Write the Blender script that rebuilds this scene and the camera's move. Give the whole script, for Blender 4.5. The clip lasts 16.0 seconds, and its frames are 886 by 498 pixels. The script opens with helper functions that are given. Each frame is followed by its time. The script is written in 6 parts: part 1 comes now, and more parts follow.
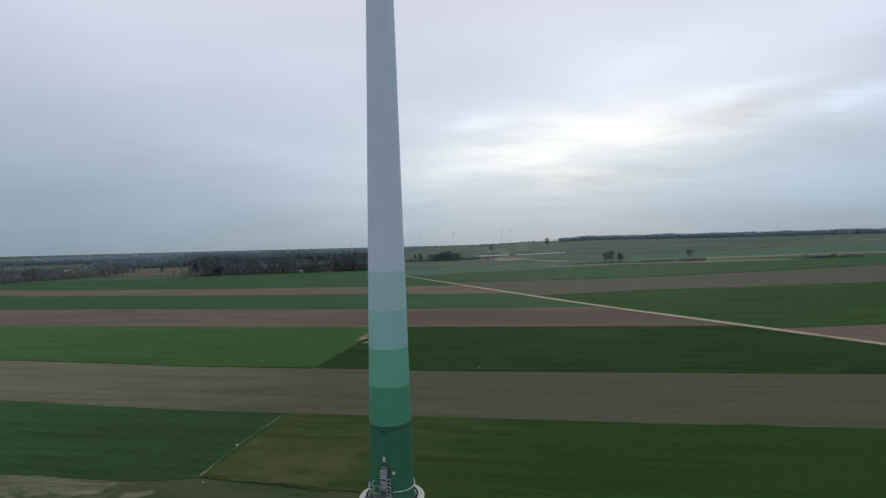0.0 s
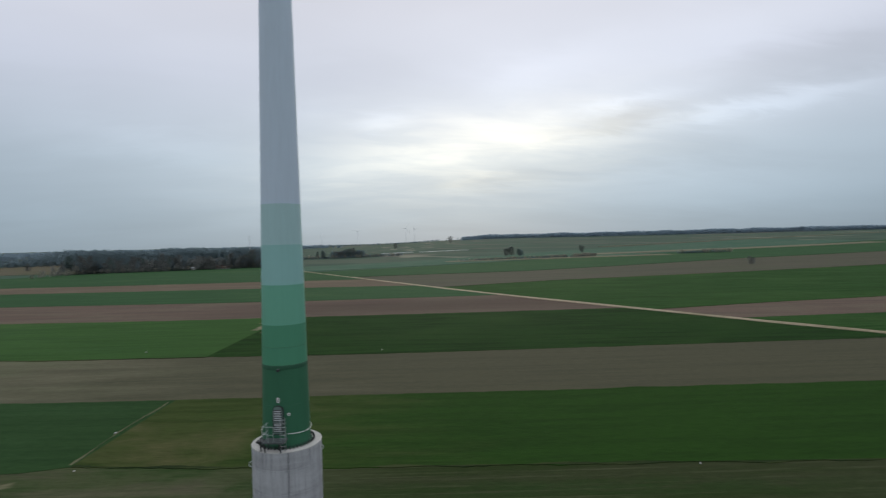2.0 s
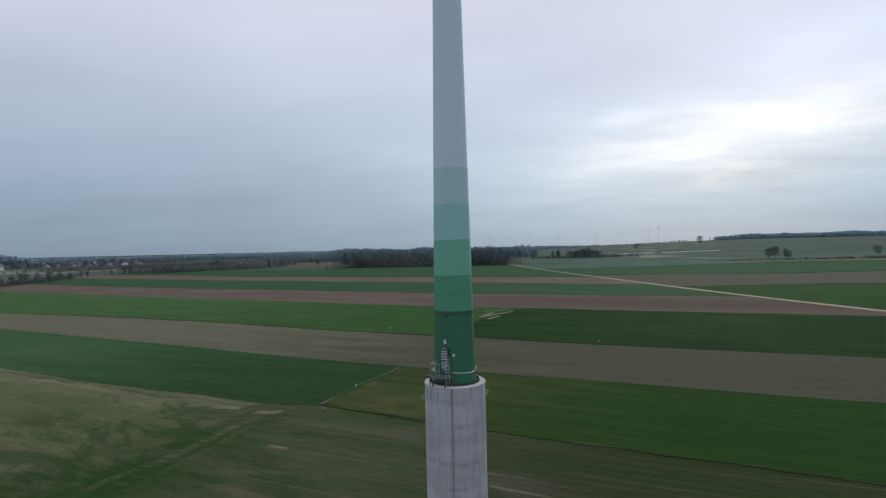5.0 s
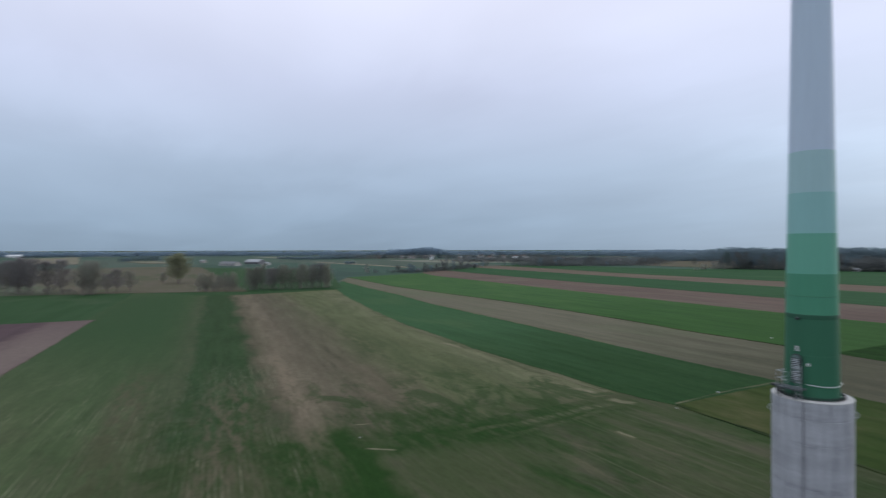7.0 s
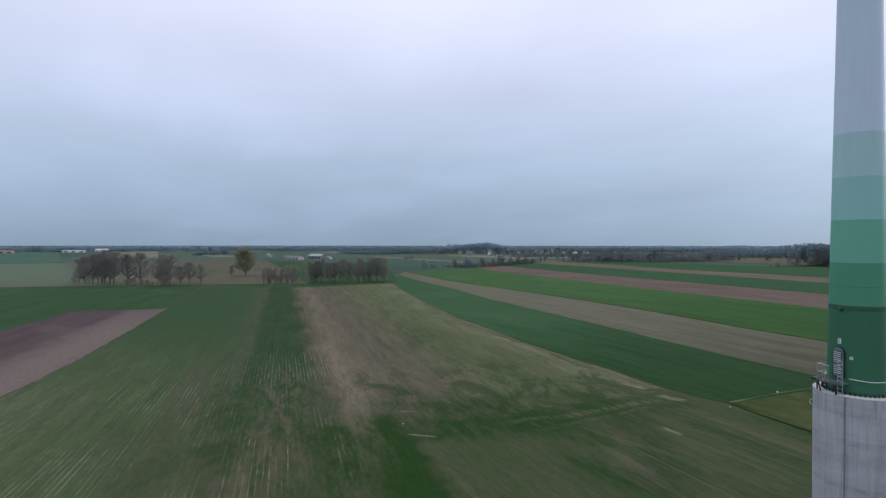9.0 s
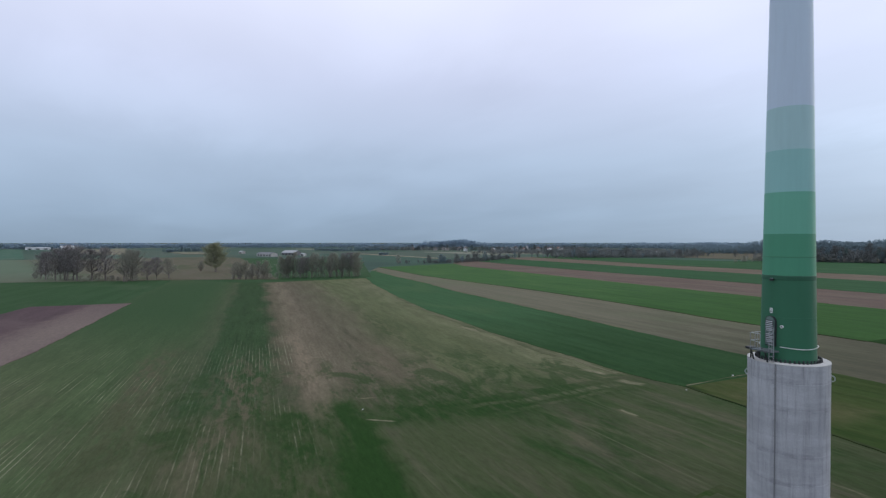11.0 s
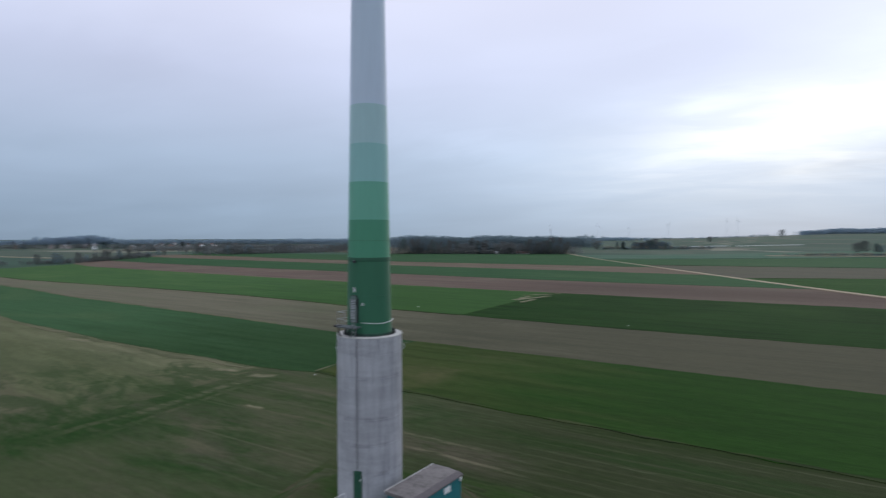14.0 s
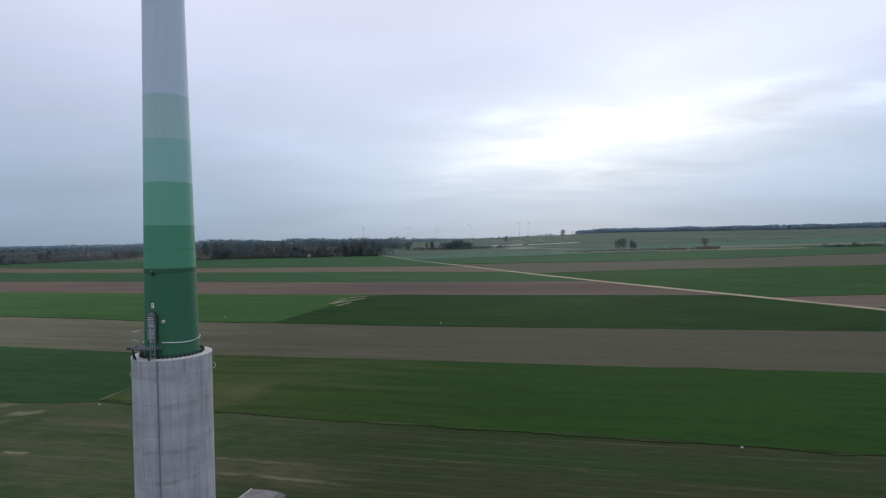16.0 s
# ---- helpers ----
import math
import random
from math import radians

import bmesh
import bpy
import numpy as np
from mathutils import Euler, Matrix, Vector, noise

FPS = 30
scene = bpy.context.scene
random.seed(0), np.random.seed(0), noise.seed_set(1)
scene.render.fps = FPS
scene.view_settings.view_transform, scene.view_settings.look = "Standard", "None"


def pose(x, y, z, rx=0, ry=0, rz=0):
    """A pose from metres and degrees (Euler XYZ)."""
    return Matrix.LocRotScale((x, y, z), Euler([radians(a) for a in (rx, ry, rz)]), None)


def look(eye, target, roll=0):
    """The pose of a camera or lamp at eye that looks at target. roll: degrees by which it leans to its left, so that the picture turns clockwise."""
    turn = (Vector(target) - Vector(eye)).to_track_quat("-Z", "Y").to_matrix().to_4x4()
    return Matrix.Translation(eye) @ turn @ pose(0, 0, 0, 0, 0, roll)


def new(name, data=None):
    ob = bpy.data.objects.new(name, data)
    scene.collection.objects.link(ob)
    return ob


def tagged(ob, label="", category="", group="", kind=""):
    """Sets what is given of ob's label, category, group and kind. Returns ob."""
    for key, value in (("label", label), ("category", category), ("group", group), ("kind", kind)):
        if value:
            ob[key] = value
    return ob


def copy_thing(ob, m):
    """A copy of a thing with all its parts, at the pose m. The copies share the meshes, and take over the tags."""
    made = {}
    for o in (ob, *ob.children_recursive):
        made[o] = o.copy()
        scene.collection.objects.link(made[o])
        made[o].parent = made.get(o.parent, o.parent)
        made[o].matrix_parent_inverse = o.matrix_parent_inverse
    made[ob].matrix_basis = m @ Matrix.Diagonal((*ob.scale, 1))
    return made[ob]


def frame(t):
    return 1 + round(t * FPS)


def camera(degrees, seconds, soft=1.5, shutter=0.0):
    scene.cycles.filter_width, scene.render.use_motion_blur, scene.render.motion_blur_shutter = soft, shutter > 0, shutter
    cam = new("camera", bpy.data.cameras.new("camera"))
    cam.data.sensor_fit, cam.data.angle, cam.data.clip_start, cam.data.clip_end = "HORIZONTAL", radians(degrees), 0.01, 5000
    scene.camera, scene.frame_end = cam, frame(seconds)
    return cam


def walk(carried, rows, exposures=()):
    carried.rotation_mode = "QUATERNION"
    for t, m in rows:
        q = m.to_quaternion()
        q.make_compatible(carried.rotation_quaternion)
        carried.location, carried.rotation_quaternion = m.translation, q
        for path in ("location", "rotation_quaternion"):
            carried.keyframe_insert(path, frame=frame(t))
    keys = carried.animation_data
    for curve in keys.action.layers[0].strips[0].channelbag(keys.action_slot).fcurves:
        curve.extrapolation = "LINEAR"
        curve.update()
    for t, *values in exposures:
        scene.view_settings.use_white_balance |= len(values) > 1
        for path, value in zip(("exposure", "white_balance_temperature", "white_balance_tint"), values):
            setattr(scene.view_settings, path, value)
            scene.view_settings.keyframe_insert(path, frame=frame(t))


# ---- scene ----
cam = camera(78.2, 16.0, soft=1.25, shutter=0.24)
# the flight: seconds, x, y, z, heading, pitch, roll
PATH = [
    (0, 4.34, -41.43, 34.61, 0.00, -0.62, 1.36),
    (0.5, 4.39, -41.03, 33.14, -0.71, -0.63, 1.41),
    (1, 4.42, -40.93, 31.87, -1.64, -0.63, 1.29),
    (1.5, 4.46, -40.96, 30.89, -2.67, -0.69, 1.23),
    (2, 4.64, -41.02, 29.75, -10.02, -0.89, 1.30),
    (2.1, 4.72, -41.07, 29.53, -12.45, -0.98, 1.35),
    (2.2, 4.81, -41.15, 29.31, -15.36, -1.05, 1.41),
    (2.35, 4.95, -41.30, 29.02, -19.27, -1.11, 1.48),
    (2.5, 5.10, -41.46, 28.76, -22.19, -1.13, 1.52),
    (3, 5.63, -41.81, 28.14, -17.50, -1.03, 1.35),
    (3.5, 6.61, -41.94, 27.49, -1.03, -0.53, 1.27),
    (3.7, 7.07, -41.94, 27.21, 2.83, -0.42, 1.32),
    (5.8, 12.34, -43.72, 26.05, 22.97, -0.17, 0.82),
    (6, 12.73, -43.81, 25.97, 25.73, -0.14, 0.70),
    (6.5, 13.87, -44.21, 25.92, 29.06, -0.18, 0.48),
    (6.7, 14.27, -44.27, 25.91, 35.47, -0.15, 0.30),
    (6.8, 14.46, -44.28, 25.90, 40.35, -0.11, 0.24),
    (6.9, 14.64, -44.29, 25.88, 46.42, -0.07, 0.17),
    (7, 14.83, -44.29, 25.85, 52.58, -0.04, 0.09),
    (7.5, 15.80, -43.76, 25.65, 59.71, -0.12, -0.12),
    (8, 16.47, -43.35, 25.60, 59.80, -0.21, -0.04),
    (8.5, 16.73, -43.08, 25.49, 59.43, -0.38, -0.04),
    (10.8, 17.83, -41.13, 23.73, 56.61, -0.70, -0.01),
    (11, 18.08, -40.78, 23.54, 56.31, -0.79, -0.00),
    (11.5, 18.79, -39.73, 23.12, 50.98, -0.81, 0.05),
    (12, 19.37, -38.57, 22.93, 46.97, -0.90, 0.23),
    (12.5, 20.04, -37.47, 22.81, 45.99, -0.95, 0.35),
    (13, 20.52, -36.88, 22.77, 45.27, -1.00, 0.38),
    (13.5, 20.67, -36.55, 22.63, 39.19, -1.07, 0.26),
    (13.65, 20.65, -36.57, 22.65, 34.87, -1.11, 0.19),
    (13.8, 20.61, -36.61, 22.69, 29.60, -1.16, 0.13),
    (13.9, 20.58, -36.63, 22.71, 25.68, -1.19, 0.11),
    (14, 20.55, -36.64, 22.72, 21.57, -1.21, 0.11),
    (14.5, 20.47, -36.51, 22.64, 11.99, -1.23, 0.40),
    (15, 20.51, -36.49, 22.84, 6.37, -1.19, 0.49),
    (15.5, 20.29, -36.34, 22.89, 3.87, -1.18, 0.76),
    (16, 19.76, -36.08, 22.93, 2.08, -1.17, 0.93),
]
EXPOSURES = [(0.0, -0.21, 6720, 4), (1.5, -0.21, 6850, 4), (3.0, -0.18, 7020, 3), (3.7, -0.21, 6900, 3), (5.8, -0.15, 6430, 7), (6.5, -0.06, 6430, 7), (7.5, 0.11, 6370, 8), (13.5, 0.10, 6350, 8), (14.3, -0.05, 6370, 9), (16.0, -0.05, 6420, 9)]
walk(cam, [(t, pose(x, y, z, 90 + p, r, w)) for t, x, y, z, w, p, r in PATH], EXPOSURES)

# ---- sky and light ----
SUN_AZ, SUN_EL = 13.0, 9.3      # degrees east of +y, and above the horizon


def bearing(az, el=0.0):
    a, e = radians(az), radians(el)
    return Vector((math.sin(a) * math.cos(e), math.cos(a) * math.cos(e), math.sin(e)))


world = bpy.data.worlds.new("overcast_sky")
world.use_nodes = True
scene.world = world
wn, wl = world.node_tree.nodes, world.node_tree.links
wn.clear()


def wnode(kind, **kw):
    n = wn.new(kind)
    for k, v in kw.items():
        if k == "operation":
            n.operation = v
        elif k == "blend_type":
            n.data_type, n.blend_type = "RGBA", v
    return n


def wmath(op, a, b=None, c=None):
    n = wnode("ShaderNodeMath", operation=op)
    for i, v in enumerate((a, b, c)):
        if v is None:
            continue
        if isinstance(v, (int, float)):
            n.inputs[i].default_value = v
        else:
            wl.new(v, n.inputs[i])
    return n.outputs[0]


def wramp(fac, stops):
    n = wn.new("ShaderNodeValToRGB")
    e = n.color_ramp.elements
    while len(e) < len(stops):
        e.new(0.5)
    for el, (p, c) in zip(e, stops):
        el.position, el.color = p, (*c, 1)
    wl.new(fac, n.inputs[0])
    return n.outputs[0]


def wmix(fac, a, b, blend="MIX"):
    n = wnode("ShaderNodeMix", blend_type=blend)
    if isinstance(fac, (int, float)):
        n.inputs[0].default_value = fac
    else:
        wl.new(fac, n.inputs[0])
    for s, v in ((n.inputs[6], a), (n.inputs[7], b)):
        if isinstance(v, tuple):
            s.default_value = (*v, 1)
        else:
            wl.new(v, s)
    return n.outputs[2]


tc = wn.new("ShaderNodeTexCoord").outputs["Generated"]
sep = wn.new("ShaderNodeSeparateXYZ")
wl.new(tc, sep.inputs[0])
dx, dy, dz = sep.outputs
up = wmath("MAXIMUM", dz, 0.0)
# the cloud deck is seen as a flat layer: it stretches towards the horizon
flat = wmath("ADD", up, 0.16)
comb = wn.new("ShaderNodeCombineXYZ")
wl.new(wmath("DIVIDE", dx, flat), comb.inputs[0])
wl.new(wmath("DIVIDE", dy, flat), comb.inputs[1])


def cloud(scale, detail, rough, distort, shift, stretch=1.0):
    mp = wn.new("ShaderNodeMapping")
    mp.inputs["Location"].default_value = shift
    mp.inputs["Rotation"].default_value = (0, 0, radians(24))
    mp.inputs["Scale"].default_value = (1.0, stretch, 1.0)
    wl.new(comb.outputs[0], mp.inputs["Vector"])
    n = wn.new("ShaderNodeTexNoise")
    n.inputs["Scale"].default_value, n.inputs["Detail"].default_value = scale, detail
    n.inputs["Roughness"].default_value, n.inputs["Distortion"].default_value = rough, distort
    wl.new(mp.outputs[0], n.inputs["Vector"])
    return n.outputs[0]


broad = cloud(0.42, 4.0, 0.45, 0.3, (3.1, 1.7, 0.0), 1.6)
fine = cloud(0.9, 4.0, 0.45, 0.6, (7.3, 2.2, 4.0), 1.5)
deck = wramp(up, [(0.0, (0.268, 0.352, 0.462)), (0.05, (0.326, 0.424, 0.560)), (0.14, (0.442, 0.541, 0.706)),
                  (0.28, (0.638, 0.690, 0.893)), (0.42, (0.790, 0.805, 0.988)), (1.0, (0.95, 0.98, 1.10))])
# long banks of thicker and thinner cloud: azimuth, elevation, half width, half height in degrees, slant, amount
bent_az = wmath("ADD", wmath("ARCTAN2", dx, dy), wmath("MULTIPLY", wmath("SUBTRACT", fine, 0.5), 0.26))
bent_el = wmath("ADD", wmath("ARCSINE", dz), wmath("MULTIPLY", wmath("SUBTRACT", cloud(3.0, 8.0, 0.6, 0.6, (4.4, 9.1, 1.0), 2.2), 0.5), 0.060))
banks = 0.0
for b_az, b_el, b_w, b_h, slant, amount in ((31, 11.2, 6.5, 1.0, 0.08, -0.27), (40, 11.4, 6.0, 0.9, 0.08, 0.26), (30, 13.2, 7.0, 0.7, 0.10, 0.14), (43, 14.6, 8.0, 1.8, 0.10, -0.14), (40, 18.5, 10.0, 2.6, 0.1, 0.08), (15, 6.2, 7.0, 0.9, 0.03, -0.14), (31, 8.2, 9.0, 1.4, 0.04, -0.08),
                                             (4, 12.4, 3.0, 1.0, 0.1, 0.16), (20, 16.5, 9.0, 2.0, 0.25, 0.10), (1, 17.0, 9.0, 2.6, 0.15, -0.07), (-18, 9.4, 7.0, 1.7, -0.15, 0.11), (-31, 21.0, 10.0, 3.5, 0.1, 0.07),
                                             (-34, 8.0, 14.0, 5.0, 0.0, -0.06), (-86, 13.5, 11.0, 3.0, -0.1, 0.09), (-53, 15.0, 10.0, 3.0, 0.1, -0.08), (-30, 15.5, 8.0, 2.5, 0.1, 0.06), (-70, 8.0, 14.0, 1.6, 0.0, -0.05),
                                             (35, 4.0, 14.0, 2.2, 0.0, 0.10), (-80, 9.0, 45.0, 16.0, 0.0, -0.06)):
    off_az = wmath("SUBTRACT", bent_az, radians(b_az))
    off_el = wmath("SUBTRACT", wmath("SUBTRACT", bent_el, radians(b_el)), wmath("MULTIPLY", off_az, slant))
    q = wmath("ADD", wmath("POWER", wmath("ABSOLUTE", wmath("DIVIDE", off_az, radians(b_w))), 2.0), wmath("POWER", wmath("ABSOLUTE", wmath("DIVIDE", off_el, radians(b_h))), 2.0))
    banks = wmath("ADD", wmath("MULTIPLY", wmath("EXPONENT", wmath("MULTIPLY", q, -1.0)), amount), banks)
shade = wmath("ADD", wmath("MULTIPLY", wmath("SUBTRACT", broad, 0.5), 0.30), wmath("MULTIPLY", wmath("SUBTRACT", fine, 0.5), 0.18))
shade = wmath("ADD", wmath("ADD", 1.0, shade), banks)
sc = wnode("ShaderNodeVectorMath", operation="SCALE")
wl.new(deck, sc.inputs[0])
wl.new(shade, sc.inputs["Scale"])
deck = sc.outputs[0]
# the veiled sun behind the deck: a flat bright patch broken by cloud, in a wide pale halo
azimuth = wmath("SUBTRACT", wmath("ARCTAN2", dx, dy), radians(SUN_AZ))
height = wmath("SUBTRACT", wmath("ARCSINE", dz), radians(SUN_EL))
tilted = wmath("SUBTRACT", height, wmath("MULTIPLY", azimuth, 0.10))


def halo(wide, high):
    q = wmath("ADD", wmath("POWER", wmath("ABSOLUTE", wmath("DIVIDE", azimuth, wide)), 2.0),
              wmath("POWER", wmath("ABSOLUTE", wmath("DIVIDE", tilted, high)), 2.0))
    return wmath("EXPONENT", wmath("MULTIPLY", q, -1.0))


gap = wn.new("ShaderNodeMapRange")
gap.inputs[1].default_value, gap.inputs[2].default_value = 0.36, 0.62
gap.inputs[3].default_value, gap.inputs[4].default_value = 0.55, 1.0
wl.new(fine, gap.inputs[0])
streaks = cloud(1.7, 7.0, 0.56, 0.5, (1.3, 8.2, 2.0), 2.2)
wisp = wn.new("ShaderNodeMapRange")
wisp.inputs[1].default_value, wisp.inputs[2].default_value = 0.38, 0.62
wisp.inputs[3].default_value, wisp.inputs[4].default_value = 0.55, 1.0
wl.new(streaks, wisp.inputs[0])
veil = wmath("MULTIPLY", gap.outputs[0], wisp.outputs[0])
glow = wmath("MULTIPLY", wmath("MULTIPLY", halo(0.27, 0.076), veil), 0.56)
gs = wnode("ShaderNodeVectorMath", operation="SCALE")
gs.inputs[0].default_value = (1.04, 0.87, 0.58)
wl.new(glow, gs.inputs["Scale"])
add = wnode("ShaderNodeVectorMath", operation="ADD")
wl.new(deck, add.inputs[0])
wl.new(gs.outputs[0], add.inputs[1])
hs = wnode("ShaderNodeVectorMath", operation="SCALE")
hs.inputs[0].default_value = (0.94, 0.95, 1.0)
wl.new(wmath("MULTIPLY", halo(0.62, 0.24), 0.25), hs.inputs["Scale"])
wide = wnode("ShaderNodeVectorMath", operation="ADD")
wl.new(add.outputs[0], wide.inputs[0])
wl.new(hs.outputs[0], wide.inputs[1])
clear = wn.new("ShaderNodeTexSky")
clear.sky_type, clear.sun_disc = "NISHITA", False
clear.sun_elevation, clear.sun_rotation = radians(SUN_EL), radians(SUN_AZ)
cs = wnode("ShaderNodeVectorMath", operation="SCALE")
wl.new(clear.outputs[0], cs.inputs[0])
cs.inputs["Scale"].default_value = 0.08
sky = wmix(0.985, cs.outputs[0], wide.outputs[0])
bg = wn.new("ShaderNodeBackground")
wl.new(sky, bg.inputs[0])
bg.inputs[1].default_value = 1.0
wo = wn.new("ShaderNodeOutputWorld")
wl.new(bg.outputs[0], wo.inputs[0])

sun_data = bpy.data.lights.new("sun", "SUN")
sun_data.energy, sun_data.angle, sun_data.color = 0.5, radians(26), (1.0, 0.93, 0.82)
sun = new("sun", sun_data)
sun.matrix_world = look(bearing(SUN_AZ, SUN_EL) * 100, (0, 0, 0))


# ---- materials ----
def paint(name, stops, big=0.5, small=8.0, rough=0.7, metal=0.0, bump=0.2, dist=0.02, stretch=(1, 1, 1), detail=6.0, per_object=0.0, turn=0.0, thin=0.0):
    """A surface whose colour runs through stops with a coarse and a fine noise."""
    m = bpy.data.materials.new(name)
    m.use_nodes = True
    n, l = m.node_tree.nodes, m.node_tree.links
    bs = n["Principled BSDF"]
    co = n.new("ShaderNodeTexCoord")
    mp = n.new("ShaderNodeMapping")
    mp.vector_type = "POINT"
    mp.inputs["Rotation"].default_value = (0, 0, turn)
    mp.inputs["Scale"].default_value = stretch
    l.new(co.outputs["Object"], mp.inputs[0])
    a, b = n.new("ShaderNodeTexNoise"), n.new("ShaderNodeTexNoise")
    for t, s in ((a, big), (b, small)):
        t.inputs["Scale"].default_value, t.inputs["Detail"].default_value = s, detail
        t.inputs["Roughness"].default_value = 0.6
        l.new(mp.outputs[0], t.inputs["Vector"])
    mx = n.new("ShaderNodeMath")
    mx.operation = "MULTIPLY_ADD"
    mx.inputs[1].default_value, mx.inputs[2].default_value = 0.4, 0.0
    l.new(b.outputs[0], mx.inputs[0])
    ad = n.new("ShaderNodeMath")
    ad.operation = "MULTIPLY_ADD"
    ad.inputs[1].default_value = 0.6
    l.new(a.outputs[0], ad.inputs[0])
    l.new(mx.outputs[0], ad.inputs[2])
    out = ad.outputs[0]
    if per_object:
        oi = n.new("ShaderNodeObjectInfo")
        po = n.new("ShaderNodeMath")
        po.operation = "MULTIPLY_ADD"
        po.inputs[1].default_value, po.inputs[2].default_value = per_object, -per_object / 2
        l.new(oi.outputs["Random"], po.inputs[0])
        sm = n.new("ShaderNodeMath")
        sm.operation = "ADD"
        l.new(po.outputs[0], sm.inputs[0])
        l.new(out, sm.inputs[1])
        out = sm.outputs[0]
    rp = n.new("ShaderNodeValToRGB")
    e = rp.color_ramp.elements
    while len(e) < len(stops):
        e.new(0.5)
    for el, (p, c) in zip(e, stops):
        el.position, el.color = p, (*c, 1)
    l.new(out, rp.inputs[0])
    l.new(rp.outputs[0], bs.inputs["Base Color"])
    bs.inputs["Roughness"].default_value, bs.inputs["Metallic"].default_value = rough, metal
    if thin:
        tr, ms = n.new("ShaderNodeBsdfTranslucent"), n.new("ShaderNodeMixShader")
        l.new(rp.outputs[0], tr.inputs[0])
        ms.inputs[0].default_value = thin
        l.new(bs.outputs[0], ms.inputs[1])
        l.new(tr.outputs[0], ms.inputs[2])
        l.new(ms.outputs[0], n["Material Output"].inputs[0])
    if bump:
        bp = n.new("ShaderNodeBump")
        bp.inputs["Strength"].default_value, bp.inputs["Distance"].default_value = bump, dist
        l.new(b.outputs[0], bp.inputs["Height"])
        l.new(bp.outputs[0], bs.inputs["Normal"])
    return m


def crop(name, main, streak, patch, turn, across=0.55, along=0.012, streak_at=(0.42, 0.62), patch_at=(0.5, 0.7), patch_scale=0.035,
         fine=1.6, bump=0.5, rows=None, row_amount=0.35, fade=None, fade_to=None, bands=None, bare=None, marks=(), swaths=None, rows_from=None, mottle=None):
    """A field: colour main, streaked along its rows and patched; rows: (spacing, colour); fade: x where a second colour takes over.
    marks: soft-edged growth along a line, (x0, y0, x1, y1, half width, softness, colour, amount, broken)."""
    m = bpy.data.materials.new(name)
    m.use_nodes = True
    n, l = m.node_tree.nodes, m.node_tree.links
    bs = n["Principled BSDF"]
    bs.inputs["Roughness"].default_value = 0.92
    bs.inputs["Specular IOR Level"].default_value = 0.03
    geo = n.new("ShaderNodeTexCoord").outputs["Object"]

    def mapped(scale, rot):
        mp0 = n.new("ShaderNodeMapping")
        mp0.inputs["Rotation"].default_value = (0, 0, -rot)
        l.new(geo, mp0.inputs[0])
        mp1 = n.new("ShaderNodeMapping")
        mp1.inputs["Scale"].default_value = (*scale, 1)
        l.new(mp0.outputs[0], mp1.inputs[0])
        return mp1.outputs[0]

    def noise_of(vec, scale, detail=4.0, rough=0.6, distort=0.0):
        t = n.new("ShaderNodeTexNoise")
        t.inputs["Scale"].default_value, t.inputs["Detail"].default_value = scale, detail
        t.inputs["Roughness"].default_value, t.inputs["Distortion"].default_value = rough, distort
        l.new(vec, t.inputs["Vector"])
        return t.outputs[0]

    def ramp01(v, lo, hi):
        r = n.new("ShaderNodeMapRange")
        r.inputs[1].default_value, r.inputs[2].default_value = lo, hi
        r.interpolation_type = "SMOOTHSTEP"
        l.new(v, r.inputs[0])
        return r.outputs[0]

    def mix(f, a, b, blend="MIX"):
        x = n.new("ShaderNodeMix")
        x.data_type, x.blend_type = "RGBA", blend
        if isinstance(f, (int, float)):
            x.inputs[0].default_value = f
        else:
            l.new(f, x.inputs[0])
        for s, v in ((x.inputs[6], a), (x.inputs[7], b)):
            if isinstance(v, tuple):
                s.default_value = (*v, 1)
            else:
                l.new(v, s)
        return x.outputs[2]

    def times(a, b):
        x = n.new("ShaderNodeMath")
        x.operation = "MULTIPLY"
        for i, v in enumerate((a, b)):
            if isinstance(v, (int, float)):
                x.inputs[i].default_value = v
            else:
                l.new(v, x.inputs[i])
        return x.outputs[0]

    st = noise_of(mapped((along, across), turn), 1.0, 5.0, 0.65)
    pt = noise_of(mapped((patch_scale * 0.5, patch_scale), turn), 1.0, 5.0, 0.6, 0.6)
    fn = noise_of(mapped((fine * 0.30, fine * 1.2), turn), 1.0, 5.0, 0.75)
    col = mix(ramp01(st, *streak_at), main, streak)
    col = mix(ramp01(pt, *patch_at), col, patch)
    if bare:
        col = mix(times(ramp01(noise_of(mapped((0.035, 0.11), turn), 1.0, 5.0, 0.6, 0.5), 0.55, 0.72), 0.8), col, bare)
    if bands:
        vs = n.new("ShaderNodeSeparateXYZ")
        l.new(mapped((1, 1), turn), vs.inputs[0])
        wv0 = n.new("ShaderNodeMath")
        wv0.operation = "MULTIPLY_ADD"
        wv0.inputs[1].default_value = 13.0
        l.new(noise_of(mapped((0.05, 0.16), turn), 1.0, 6.0, 0.65), wv0.inputs[0])
        l.new(vs.outputs[1], wv0.inputs[2])
        lo_v, hi_v = bands[0][0], bands[-1][0]
        mr = n.new("ShaderNodeMapRange")
        mr.inputs[1].default_value, mr.inputs[2].default_value = lo_v + 6.5, hi_v + 6.5
        l.new(wv0.outputs[0], mr.inputs[0])
        br = n.new("ShaderNodeValToRGB")
        els = br.color_ramp.elements
        while len(els) < len(bands):
            els.new(0.5)
